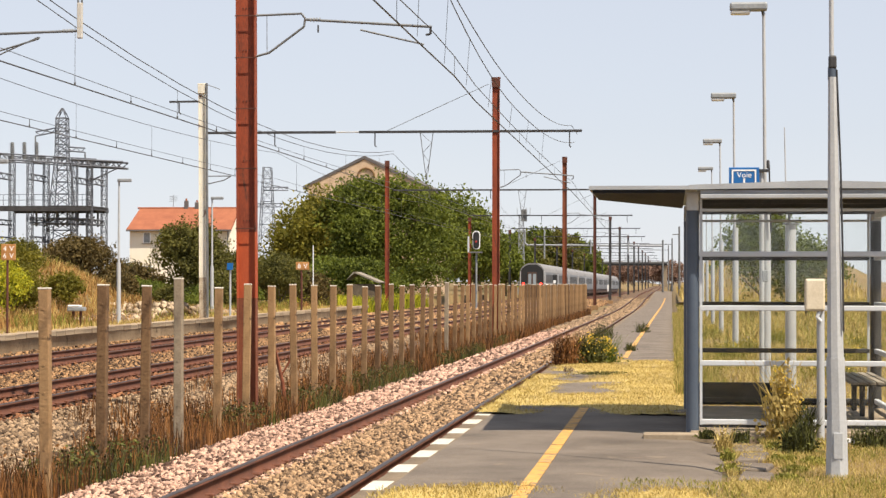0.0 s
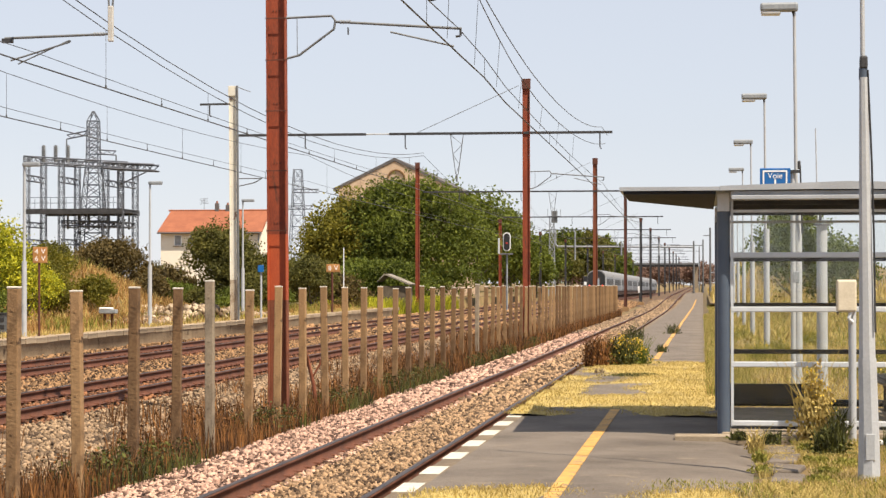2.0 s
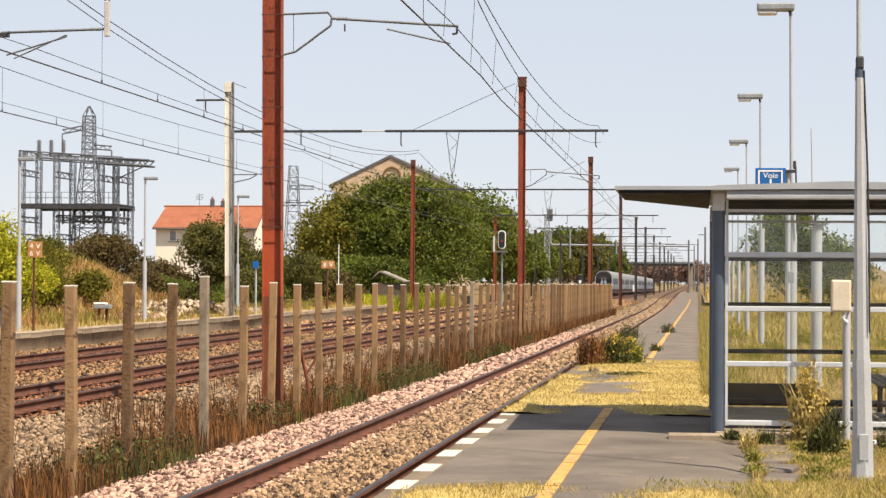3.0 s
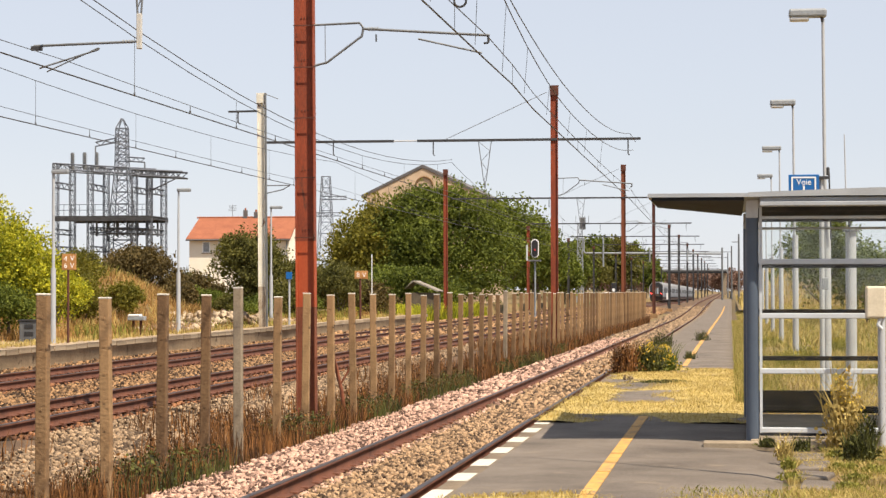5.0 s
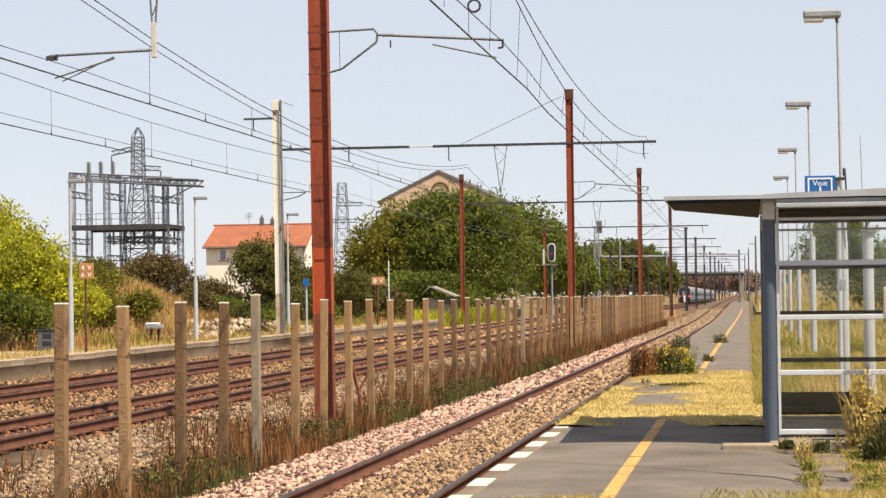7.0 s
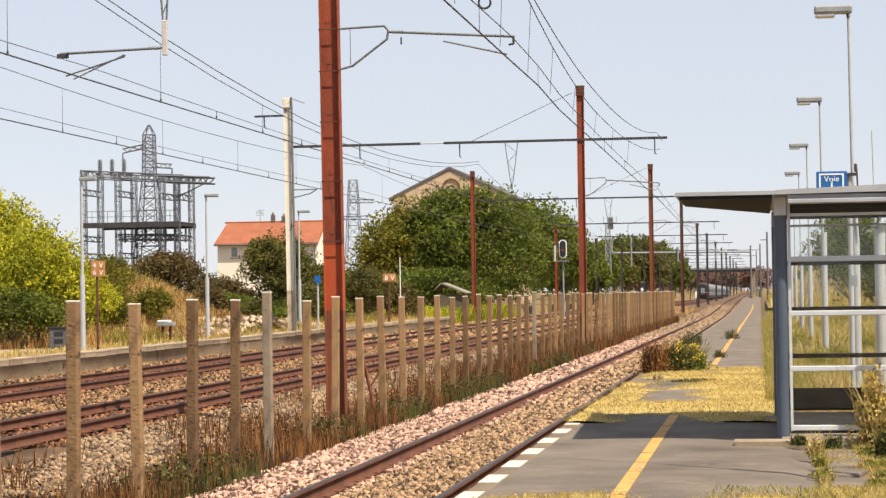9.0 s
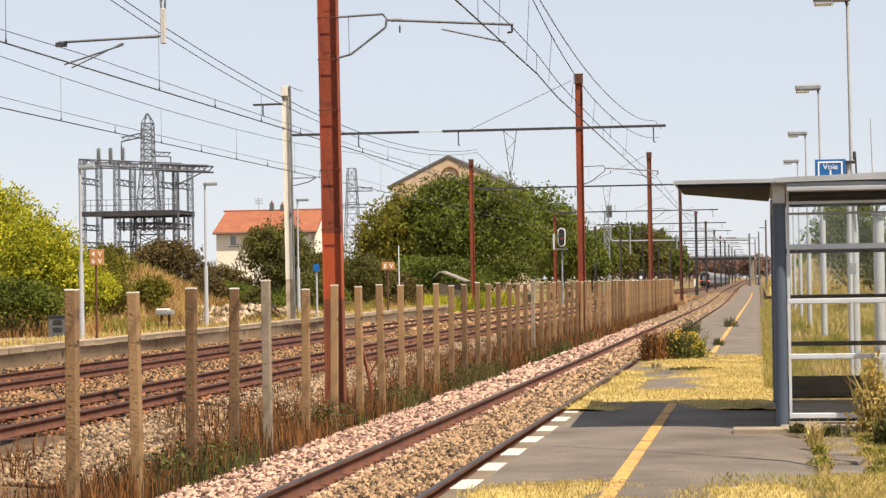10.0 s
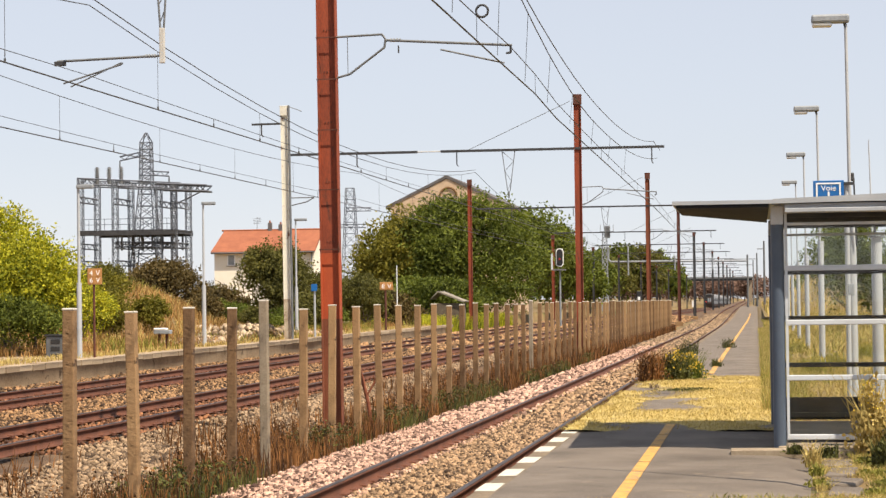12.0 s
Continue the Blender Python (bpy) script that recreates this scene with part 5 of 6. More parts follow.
def substation():
    ob = thing("substation_gantry", pose(0, 150, 0.3), "grey lattice steel substation gantry with a dark deck", "substation")
    frames = ((-48.36, 10.75), (-45.78, 10.6), (-42.5, 10.35), (-41.41, 10.3))
    for x, h in frames:
        for row in (0.0, 4.0):
            part("column", lattice(x, row, 0, h, 0.40, 0.38, 15, 0.028, bmesh.new()), M["lattice"], ob)
        part("top_cross_truss", truss((x, 0, h - 0.45), (x, 4.0, h - 0.45), 0.45, 0.05, bmesh.new(), 8), M["lattice"], ob)
        part("mid_cross_truss", truss((x, 0, h - 1.75), (x, 4.0, h - 1.75), 0.4, 0.06, bmesh.new(), 6), M["lattice"], ob)
        for z in (5.65, 4.4, 2.3):
            part("low_cross_truss", truss((x, 0, z), (x, 4.0, z), 0.35, 0.05, bmesh.new(), 6), M["lattice"], ob)
    for row in (0.0, 4.0):
        part("top_truss", truss((-48.6, row, 10.35), (-40.9, row, 9.85), 0.42, 0.055, bmesh.new(), 20), M["lattice"], ob)
        part("low_truss", truss((-45.8, row, 5.75), (-41.4, row, 5.65), 0.35, 0.05, bmesh.new(), 10), M["lattice"], ob)
        part("low_truss", truss((-45.8, row, 2.5), (-41.4, row, 2.4), 0.35, 0.05, bmesh.new(), 10), M["lattice"], ob)
    part("deck", box(-48.3, -41.2, -0.45, 4.45, 6.84, 6.94, 0.01), M["dark_steel"], ob, "dark steel deck")
    for y in (-0.45, 4.4):
        part("edge_beam", box(-48.3, -41.2, y, y + 0.08, 6.55, 6.835, 0.01), M["dark_steel"], ob)
    for k in range(12):
        x = -48.15 + 0.62 * k
        part("joist", box(x, x + 0.1, -0.36, 4.39, 6.66, 6.835), M["dark_steel"], ob)
    for k in range(13):
        x = -48.2 + 0.58 * k
        part("handrail_post", rod((x, -0.42, 6.94), (x, -0.42, 7.75), 0.02, 0.02, 4), M["lattice"], ob)
    for z in (7.35, 7.75):
        part("handrail", rod((-48.2, -0.42, z), (-41.24, -0.42, z), 0.02, 0.02, 4), M["lattice"], ob)
    arm = truss((-42.6, -0.2, 9.85), (-38.7, -1.0, 9.6), 0.42, 0.07, bmesh.new(), 8)
    truss((-42.6, 1.6, 9.85), (-38.7, 0.4, 9.6), 0.42, 0.07, arm, 8)
    rod((-38.7, -1.0, 9.6), (-38.7, 0.4, 9.6), 0.06, 0.06, 4, arm)
    rod((-41.4, 0, 8.7), (-39.2, -0.6, 9.6), 0.05, 0.05, 4, arm)
    part("side_arm", arm, M["lattice"], ob)
    tower = lattice(-44.0, 2.0, 0, 10.5, 2.7, 0.85, 12, 0.045, bmesh.new())
    lattice(-44.0, 2.0, 10.5, 13.4, 0.85, 0.75, 6, 0.04, tower)
    lattice(-44.0, 2.0, 13.4, 14.1, 0.75, 0.12, 1, 0.035, tower)
    part("tower", tower, M["lattice"], ob, "tall tapered lattice tower")
    for x0, x1, z0, z1 in ((-44.4, -46.0, 12.4, 12.1), (-43.6, -42.3, 11.0, 10.9)):
        part("tower_arm", truss((x0, 2.0, z0), (x1, 2.0, z1), 0.3, 0.05, bmesh.new(), 4), M["lattice"], ob)
        part("arm_insulator", rod((x1, 2.0, z1 - 0.5), (x1, 2.0, z1), 0.06, 0.05, 6), M["steel"], ob)
    for x in (-47.2, -46.3, -45.4):
        b = part("bushing", rod((x, 0.3, 10.3), (x, 0.3, 11.55), 0.15, 0.11, 8), M["steel"], ob, "ribbed insulator")
        for k in range(5):
            part("shed", rod((x, 0.3, 10.85 + 0.14 * k), (x, 0.3, 10.89 + 0.14 * k), 0.21, 0.18, 8), M["steel"], b)
    for k in range(9):
        x = -45.6 + 0.5 * k
        part("insulator", rod((x, 1.0 + (k % 3), 5.5), (x, 1.0 + (k % 3), 6.6), 0.08, 0.08, 6), M["steel"], ob)
    for x, y in ((-45.0, 1.2), (-43.1, 2.6), (-42.2, 1.0)):
        part("switch_arm", rod((x, y, 5.6), (x + 0.9, y, 6.2), 0.05, 0.05, 5), M["dark_steel"], ob)


substation()
far_pylon = thing("pylon", pose(-60.8, 320, 0), "grey lattice power pylon in the distance", "pylon")
bm = lattice(0, 0, 0, 19, 3.0, 1.2, 11, 0.055, bmesh.new())
truss((-0.5, 0, 15.5), (3.2, 0, 15.5), 0.5, 0.07, bm, 6)
truss((-2.4, 0, 13.0), (2.4, 0, 13.0), 0.5, 0.07, bm, 6)
part("tower", bm, M["lattice"], far_pylon)


def overpass():
    ob = thing("road_bridge", pose(0, 800, 0), "dark road bridge over the tracks far away", "bridge")
    part("deck", box(-75, -1.5, -4, 4, 7.5, 8.3, 0.05), M["soffit"], ob)
    part("parapet", box(-75, -1.5, -4.0, -3.9, 8.3, 8.9), M["steel"], ob)
    for x in (-30, -2.3):
        part("pier", box(x - 0.6, x + 0.6, -3, 3, -0.5, 7.4), M["concrete_pale"], ob)


overpass()


def far_gantry():
    ob = thing("signal_gantry", pose(0, 300, 0), "pale tubular signal gantry across the far tracks", "gantry")
    part("beam", poly_rod([(-20.4, 0, 9.0), (-20.4, 0, 7.2), (-20.1, 0, 6.9), (-1.2, 0, 6.75)], 0.13, 8), M["lamp_body"], ob)
    part("leg", lattice(-20.9, 0, 0, 11.0, 0.9, 0.6, 11, 0.06, bmesh.new()), M["lamp_body"], ob)
    part("leg_post", rod((-1.2, 0, 0), (-1.2, 0, 7.6), 0.14, 0.12, 8), M["steel"], ob)
    for x, z0, z1 in ((-17.65, 5.0, 9.0), (-11.2, 5.6, 7.6), (-6.0, 5.6, 7.4)):
        part("signal_post", rod((x, -0.2, z0), (x, -0.2, z1), 0.11, 0.11, 8), M["lamp_body"], ob)
    part("walkway", box(-21.5, -19.6, -0.5, 0.5, 11.0, 11.15, 0.02), M["lattice"], ob)
    for x in (-21.45, -20.8, -20.2, -19.65):
        part("rail_post", rod((x, -0.48, 11.15), (x, -0.48, 12.1), 0.04, 0.04, 5), M["lamp_body"], ob)
    part("signal_back", box(-20.9, -20.1, -0.3, -0.1, 10.2, 11.9, 0.05), M["steel"], ob)


far_gantry()
for k, (x, y, h) in enumerate(((0.9, 250, 8.2), (1.6, 215, 6.5), (0.1, 330, 8.4), (-0.6, 420, 8.8))):
    p = thing("line_mast", pose(x, y, 0), "thin grey mast beside the platform end", "mast", "far line masts")
    part("shaft", rod((0, 0, 0), (0, 0, h), 0.14, 0.10, 8), M["steel"], p)
    if k != 1:
        part("arm", rod((0, 0, h - 0.9), (-5.0 if k else -0.8, 0, h - 0.9), 0.06, 0.06, 6), M["steel"], p)


# ---- plants ----
tree("broadleaf_tree", -22.0, 165, 0.2, (5.2, 5.6, 5.2, 4.5), 40000, 0.27, M["leaf_green"], "large dense green broadleaf tree", n=20)
tree("broadleaf_tree", -26.6, 167, 0.2, (4.6, 4.6, 4.6, 4.2), 29000, 0.27, M["leaf_gold"], "rounded green broadleaf tree touched with yellow", n=16)
tree("broadleaf_tree", -22.5, 215, 0.2, (5.6, 4.8, 5.0, 5.2), 17000, 0.36, M["leaf_green"], "dense green broadleaf tree", n=16)
tree("broadleaf_tree", -29.5, 172, 0.2, (3.0, 3.0, 3.4, 2.8), 8500, 0.27, M["leaf_olive"], "olive green bushy tree", n=12)
tree("broadleaf_tree", -22.0, 240, 0.2, (4.8, 3.6, 4.0, 4.6), 9000, 0.38, M["leaf_green"], "green bushy tree beside the line", n=12)
tree("broadleaf_tree", -20.2, 262, 0.2, (2.8, 2.2, 3.0, 3.0), 4000, 0.38, M["leaf_green"], "low green tree beside the line", n=10)
tree("shrub", -22.6, 148, 0.1, (1.7, 3.4, 2.0, 1.6), 7650, 0.22, M["leaf_green"], "low dark green shrub", "shrub", 10, 0.08)
tree("shrub", -27.0, 150, 0.1, (1.5, 2.6, 2.0, 1.5), 5950, 0.22, M["leaf_olive"], "low olive green spreading shrub", "shrub", 10, 0.08)
tree("bush", -26.6, 95, 0.4, (1.75, 2.1, 1.6, 1.65), 13000, 0.14, M["leaf_brown"], "dark bronze-green bush on the bank", "bush", 12, 0.08)
tree("bush", -24.9, 110, 0.2, (2.2, 2.0, 1.6, 2.7), 17000, 0.16, M["leaf_olive"], "olive-brown bush before the house", "bush", 12, 0.08)
tree("bush", -24.0, 118, 0.3, (1.6, 1.7, 1.6, 1.6), 6120, 0.16, M["leaf_olive"], "olive bush beside the bronze one", "bush", 10, 0.08)
tree("bush", -21.0, 114, 0.3, (1.4, 1.5, 1.4, 1.4), 5440, 0.16, M["leaf_olive"], "olive bush behind the far platform", "bush", 10, 0.08)
for bx, by, bh in ((-24.9, 100, 0.75), (-23.4, 104, 0.6), (-22.4, 109, 0.7), (-26.4, 103, 0.8)):
    tree("shrub", bx, by, 0.35, (bh, 1.3, 1.2, bh), 4200, 0.12, M["leaf_green"], "low dark green scrub before the house", "shrub", 9, 0.05)
tree("bush", -24.4, 130, 0.3, (1.6, 2.4, 1.4, 1.6), 6120, 0.17, M["leaf_olive"], "yellowing bush by the old hall", "bush", 10, 0.08)
tree("willow_bush", -22.5, 65, 0.35, (1.9, 1.6, 1.6, 1.9), 16150, 0.11, M["leaf_lime"], "bright lime green bush with loose sprays", "bush", 18, 0.07)
tree("willow_bush", -24.2, 67, 0.35, (2.4, 1.8, 1.7, 2.3), 15300, 0.11, M["leaf_lime"], "tall bright green bush", "bush", 16, 0.07)
tree("bush", -22.7, 63.4, 0.3, (0.95, 1.7, 0.8, 0.9), 10000, 0.10, M["leaf_green"], "low dark green bush under the lime one", "bush", 12, 0.05)
tree("willow_bush", -23.2, 75, 0.4, (0.9, 1.0, 1.0, 1.0), 6000, 0.10, M["leaf_gold"], "yellow-green bush at the foot of the bank", "bush", 10, 0.05)
tree("willow_bush", -21.2, 65.5, 0.35, (1.2, 1.0, 0.9, 1.2), 5950, 0.10, M["leaf_lime"], "small lime green bush", "bush", 10, 0.05)
for bx, by, bh, bm_ in ((-23.9, 76, 1.1, "leaf_gold"), (-23.2, 73.5, 0.8, "leaf_lime"), (-22.6, 78.5, 0.7, "leaf_gold"), (-24.8, 80, 0.9, "leaf_olive"), (-23.4, 90, 0.6, "leaf_brown"), (-22.3, 94, 0.55, "leaf_olive")):
    tree("shrub", bx, by, 0.4 + 1.6 * math.exp(-((bx + 25.8) / 2.9) ** 2 - ((by - 84) / 11) ** 2), (bh, bh * 1.1, bh, bh), 3600, 0.10, M[bm_], "small ragged shrub on the dry bank", "shrub", 10, 0.04)
for sx, sy, sw, sm in ((-28.5, 112, 1.8, "leaf_brown"), (-22.6, 108, 1.5, "leaf_olive"), (-20.6, 122, 1.5, "leaf_brown"), (-23.0, 126, 1.8, "leaf_olive"), (-30.5, 118, 1.9, "leaf_brown"),
                       (-33.0, 128, 2.0, "leaf_olive"), (-24.5, 152, 2.4, "leaf_green"), (-21.6, 156, 2.2, "leaf_green"), (-25.5, 200, 2.6, "leaf_green"), (-20.4, 176, 2.5, "leaf_green"), (-24.2, 178, 2.5, "leaf_green"), (-28.6, 176, 2.4, "leaf_olive"), (-28.0, 142, 2.0, "leaf_olive")):
    tree("scrub", sx, sy, 0.2, (sw * 0.6, sw, sw * 0.8, sw * 0.75), 3000, 0.17 if sy < 140 else 0.24, M[sm], "low bushy scrub beyond the far platform", "scrub", 9, 0.06)
tree("young_tree", 3.9, 94, 0.3, (2.5, 1.9, 1.6, 2.3), 9500, 0.14, M["leaf_green"], "young dark green tree in the long grass", "tree", 14, 0.09)
tree("young_tree", 5.9, 96, 0.3, (1.8, 1.7, 1.4, 1.8), 6500, 0.14, M["leaf_green"], "low green tree in the long grass", "tree", 12, 0.07)
for k in range(13):
    tree("far_tree", -48 + 2.1 * k + random.uniform(-1, 1), 330 + random.uniform(-30, 50), 0, (4.0, 4.2, 4.2, 4.2 + random.uniform(-0.8, 0.8)), 2600, 0.55, M["leaf_green" if k % 3 else "leaf_olive"], "green tree along the distant line", "tree", 10, 0.2)
for k in range(12):
    tree("far_tree", -24.5 - 4.6 * k, 455 + random.uniform(-15, 40), 0, (6.2, 5.2, 5.0, 6.2 + random.uniform(-1, 0.6)), 2800, 0.75, M["leaf_green" if k % 4 else "leaf_olive"], "tall green tree in the distant wood", "tree", 11, 0.25)
for k, (x, h) in enumerate(((-41, 15.2), (-37.5, 14.6), (-34, 15.4), (-30.5, 15.0), (-27, 15.3), (-23.8, 13.6), (-21.6, 9.5))):
    tree("far_tree", x, 600 + 6 * (k % 3), -1.0 if x > -33 else 0, (h * 0.52, 3.3, 3.3, h * 0.44), 2600, 0.8, M["leaf_green"], "tall green tree beside the far line", "tree", 11, 0.25)
for k in range(22):
    tree("far_bush", -56 + 2.7 * k, 850 + random.uniform(-20, 60), 0, (3.6, 5.5, 4, 4.6 + random.uniform(-0.8, 0.8)), 1500, 0.8, M["far_scrub"], "reddish brown scrub beyond the bridge, paled for haze", "bush", 9, 0.2)
for k in range(7):
    tree("far_bush", 5.5 + 1.6 * k, 215 + 30 * k, 0.2, (1.6, 2.0, 4.0, 1.9), 900, 0.5, M["leaf_olive" if k % 2 else "leaf_green"], "green scrub on the bank beside the line", "bush", 8, 0.1)


def patch_points(x0, x1, y0, y1, n, scale, level, seed):
    p = scatter(x0, x1, y0, y1, n)
    keep = np.array([noise.noise(Vector((a * scale, b * scale * 0.5, seed))) > level for a, b in p[:, :2]])
    return p[keep]


def field(name, pts, z, height, width, lean, material, label, near=False):
    pts = pts.copy()
    pts[:, 2] = z
    ob = new(name, blades(name, pts, height, width, lean, material))
    tagged(ob, label, "grass", kind="stuff")
    return bend(ob) if near else ob


# weeds along the fence
p = scatter(-7.3, -6.3, 18, 90, 19000, 1.25)
field("dry_weeds", p[RNG.random(len(p)) > 0.45], -0.36, 0.42, 0.016, 0.35, M["rust_weed"], "rust brown dry weeds along the fence", True)
field("dry_weeds", scatter(-7.1, -6.5, 55, 175, 15000), -0.36, 0.6, 0.03, 0.3, M["rust_weed"], "rust brown dry weeds along the fence", True)
field("green_weeds", patch_points(-7.2, -6.15, 18, 80, 13000, 0.5, 0.0, 3.0), -0.36, 0.36, 0.016, 0.4, M["dark_weed"], "dark green weeds at the foot of the fence", True)
field("dry_weeds", patch_points(-9.5, -7.2, 24, 110, 12000, 0.5, 0.05, 9.0), -0.36, 0.45, 0.02, 0.45, M["rust_weed"], "thin dry weeds in the stones", False)
pts = patch_points(-7.1, -6.3, 18, 90, 30000, 0.5, -0.02, 3.0)
pts[:, 2] = -0.34 + 0.42 * RNG.random(len(pts)) ** 1.4
tagged(bend(new("green_weeds", leaves("green_weeds", pts, 0.055, M["dark_weed"]))), "leafy dark green weeds at the foot of the fence", "weeds", kind="stuff")
pts = patch_points(-8.6, -6.5, 22, 90, 14000, 0.5, 0.05, 9.0)
pts[:, 2] = -0.34 + 0.4 * RNG.random(len(pts)) ** 1.4
tagged(new("dry_weeds", leaves("dry_weeds", pts, 0.05, M["rust_weed"])), "leafy dry brown weeds behind the fence", "weeds", kind="stuff")


def branch():
    ob = thing("fallen_branch", pose(-6.95, 37.9, -0.36), "dry brown branch leaning behind the fence", "branch")
    part("limb", poly_rod([(0.1, 0, 0), (0.02, 0.05, 0.5), (-0.1, 0.1, 0.95), (-0.2, 0.1, 1.25)], 0.035), M["brown_coat"], ob)
    part("fork", poly_rod([(0.0, 0.06, 0.6), (0.14, 0.1, 0.85), (0.2, 0.1, 1.0)], 0.02), M["brown_coat"], ob)


branch()


def marker(x, y, z, label, material):
    ob = thing("track_marker", pose(x, y, z), label, "marker", "track markers")
    part("stem", rod((0, 0, 0), (0, 0, 1.0), 0.06, 0.06, 8), M["black"], ob)
    part("head", box(-0.2, 0.2, -0.12, 0.12, 0.9, 1.7, 0.05), material, ob)


def dwarf_signal():
    ob = thing("dwarf_signal", pose(-7.5, 139, -0.3), "low black and white trackside signal by a mast", "signal")
    part("post", rod((0, 0, -0.1), (0, 0, 2.0), 0.05, 0.05, 8), M["dark_steel"], ob)
    part("case", box(-0.15, 0.15, -0.12, 0.12, 1.9, 2.62, 0.04), M["black"], ob)
    part("hood", box(-0.10, 0.06, -0.16, -0.121, 2.05, 2.25, 0.01), M["sign_white"], ob, "small white marker plate")


dwarf_signal()
hut = thing("relay_cabinet", pose(-8.38, 150, -0.3), "low white relay cabinet behind the fence", "cabinet")
part("case", box(-0.45, 0.45, -0.3, 0.3, 0, 1.9, 0.02), M["concrete_pale"], hut)
part("lid", box(-0.5, 0.5, -0.35, 0.35, 1.901, 1.99, 0.03), M["sign_white"], hut, "white rounded lid")
marker(-7.6, 262, -0.3, "white topped low track marker", M["sign_white"])
# platform grass
def moss_patch(x0, x1, y0, y1, level, seed, step=0.07):
    """Low mats of dry moss with ragged outlines."""
    nx, ny = int((x1 - x0) / step), int((y1 - y0) / (step * 2))
    verts, faces, index = [], [], {}

    def h(i, j):
        x, y = x0 + i * step, y0 + j * step * 2
        edge = min(1, i / 4, (nx - i) / 4, j / 3, (ny - j) / 3)
        v = noise.fractal(Vector((x * 0.9, y * 0.45, seed)), 1.0, 2.0, 4)
        return (v - level) * 0.06 + (edge - 1) * 0.02
    grid = [[h(i, j) for j in range(ny + 1)] for i in range(nx + 1)]
    for i in range(nx):
        for j in range(ny):
            if max(grid[i][j], grid[i + 1][j], grid[i][j + 1], grid[i + 1][j + 1]) > 0:
                q = []
                for a, b in ((i, j), (i + 1, j), (i + 1, j + 1), (i, j + 1)):
                    if (a, b) not in index:
                        index[a, b] = len(verts)
                        verts.append((x0 + a * step, y0 + b * step * 2, 0.352 + min(0.03, max(-0.01, grid[a][b] * 1.3))))
                    q.append(index[a, b])
                faces.append(q)
    return np.array(verts), np.array(faces)


def moss(x0, x1, y0, y1, level, seed, blade_n, label):
    v, f = moss_patch(x0, x1, y0, y1, level, seed)
    ob = tagged(new("moss_mat", np_mesh("moss_mat", v, f, M["moss"])), label, "moss", kind="stuff")
    bend(ob)
    pts = v[RNG.integers(0, len(v), blade_n)] + np.stack([RNG.normal(0, 0.05, blade_n), RNG.normal(0, 0.1, blade_n), np.zeros(blade_n)], 1)
    g = tagged(new("dry_grass", blades("dry_grass", pts, 0.036, 0.008, 1.2, M["straw"])), "short dry yellow grass on the platform", "grass", kind="stuff")
    bend(g)


moss(-2.38, 0.3, 26.4, 46.0, -0.30, 1.7, 26000, "yellow dry moss spreading over the platform")
moss(-2.2, 1.2, 9.0, 16.9, -0.05, 4.2, 16000, "yellow dry moss on the near platform")
# grass beside the platform
p = patch_points(0.9, 3.6, 14, 22.4, 24000, 1.1, -0.4, 5.0)
field("lawn_grass", p, 0.31, 0.045, 0.006, 1.2, M["straw"], "short dry grass beside the platform")
field("lawn_grass", patch_points(0.47, 1.0, 15.5, 22.2, 9000, 1.6, -0.1, 21.0), 0.305, 0.055, 0.008, 1.1, M["straw"], "thin dry grass at the asphalt edge")
p = patch_points(0.88, 3.6, 14, 22.4, 11000, 1.0, -0.2, 6.0)
field("lawn_grass", p, 0.31, 0.055, 0.007, 1.1, M["green_grass"], "short green grass beside the platform")
field("verge_grass", scatter(0.08, 0.8, 31, 120, 16000, 1.2), 0.31, 0.26, 0.013, 0.5, M["green_grass"], "tall yellow-green grass along the platform", True)
field("verge_grass", scatter(0.08, 0.8, 31, 120, 9000, 1.2), 0.31, 0.30, 0.013, 0.5, M["straw"], "tall dry grass along the platform", True)
p = scatter(0.5, 9, 28, 60, 30000)
field("meadow_grass", p, 0.3, 0.15, 0.014, 1.0, M["straw"], "long dry grass behind the shelter", True)
field("meadow_grass", patch_points(0.8, 9, 36, 60, 9000, 0.4, 0.0, 8.0), 0.3, 0.22, 0.014, 0.8, M["green_grass"], "long green grass behind the shelter", True)
field("meadow_grass", scatter(0.5, 22, 60, 190, 40000), 0.3, 0.32, 0.03, 0.9, M["straw"], "long dry meadow grass", True)
field("meadow_grass", scatter(0.4, 16, 60, 190, 22000), 0.3, 0.28, 0.03, 0.9, M["green_grass"], "long green meadow grass", True)
field("lawn_grass", scatter(-0.6, 1.8, 13.6, 17.6, 14000), 0.33, 0.035, 0.006, 1.2, M["straw"], "short dry grass at the asphalt edge", True)
field("lawn_grass", patch_points(-0.4, 1.8, 13.6, 17.6, 3000, 1.2, 0.1, 12.0), 0.33, 0.06, 0.009, 1.0, M["green_grass"], "short green grass at the asphalt edge", True)
# far platform and bank
field("bank_grass", scatter(-20.2, -19.1, 50, 125, 5000), 0.37, 0.18, 0.03, 0.7, M["straw"], "dry grass growing over the far platform")
field("bank_grass", scatter(-30, -19.6, 62, 125, 22000), 0.36, 0.36, 0.03, 0.7, M["tawny"], "dry grass behind the far platform")
field("bank_grass", patch_points(-28, -19.4, 62, 125, 16000, 0.25, 0.0, 2.0), 0.36, 0.45, 0.035, 0.6, M["green_grass"], "green grass behind the far platform")
field("verge_grass", scatter(-24, -18.6, 126, 165, 14000), -0.2, 1.1, 0.06, 0.7, M["leaf_lime"], "yellow-green grass beyond the platform end")


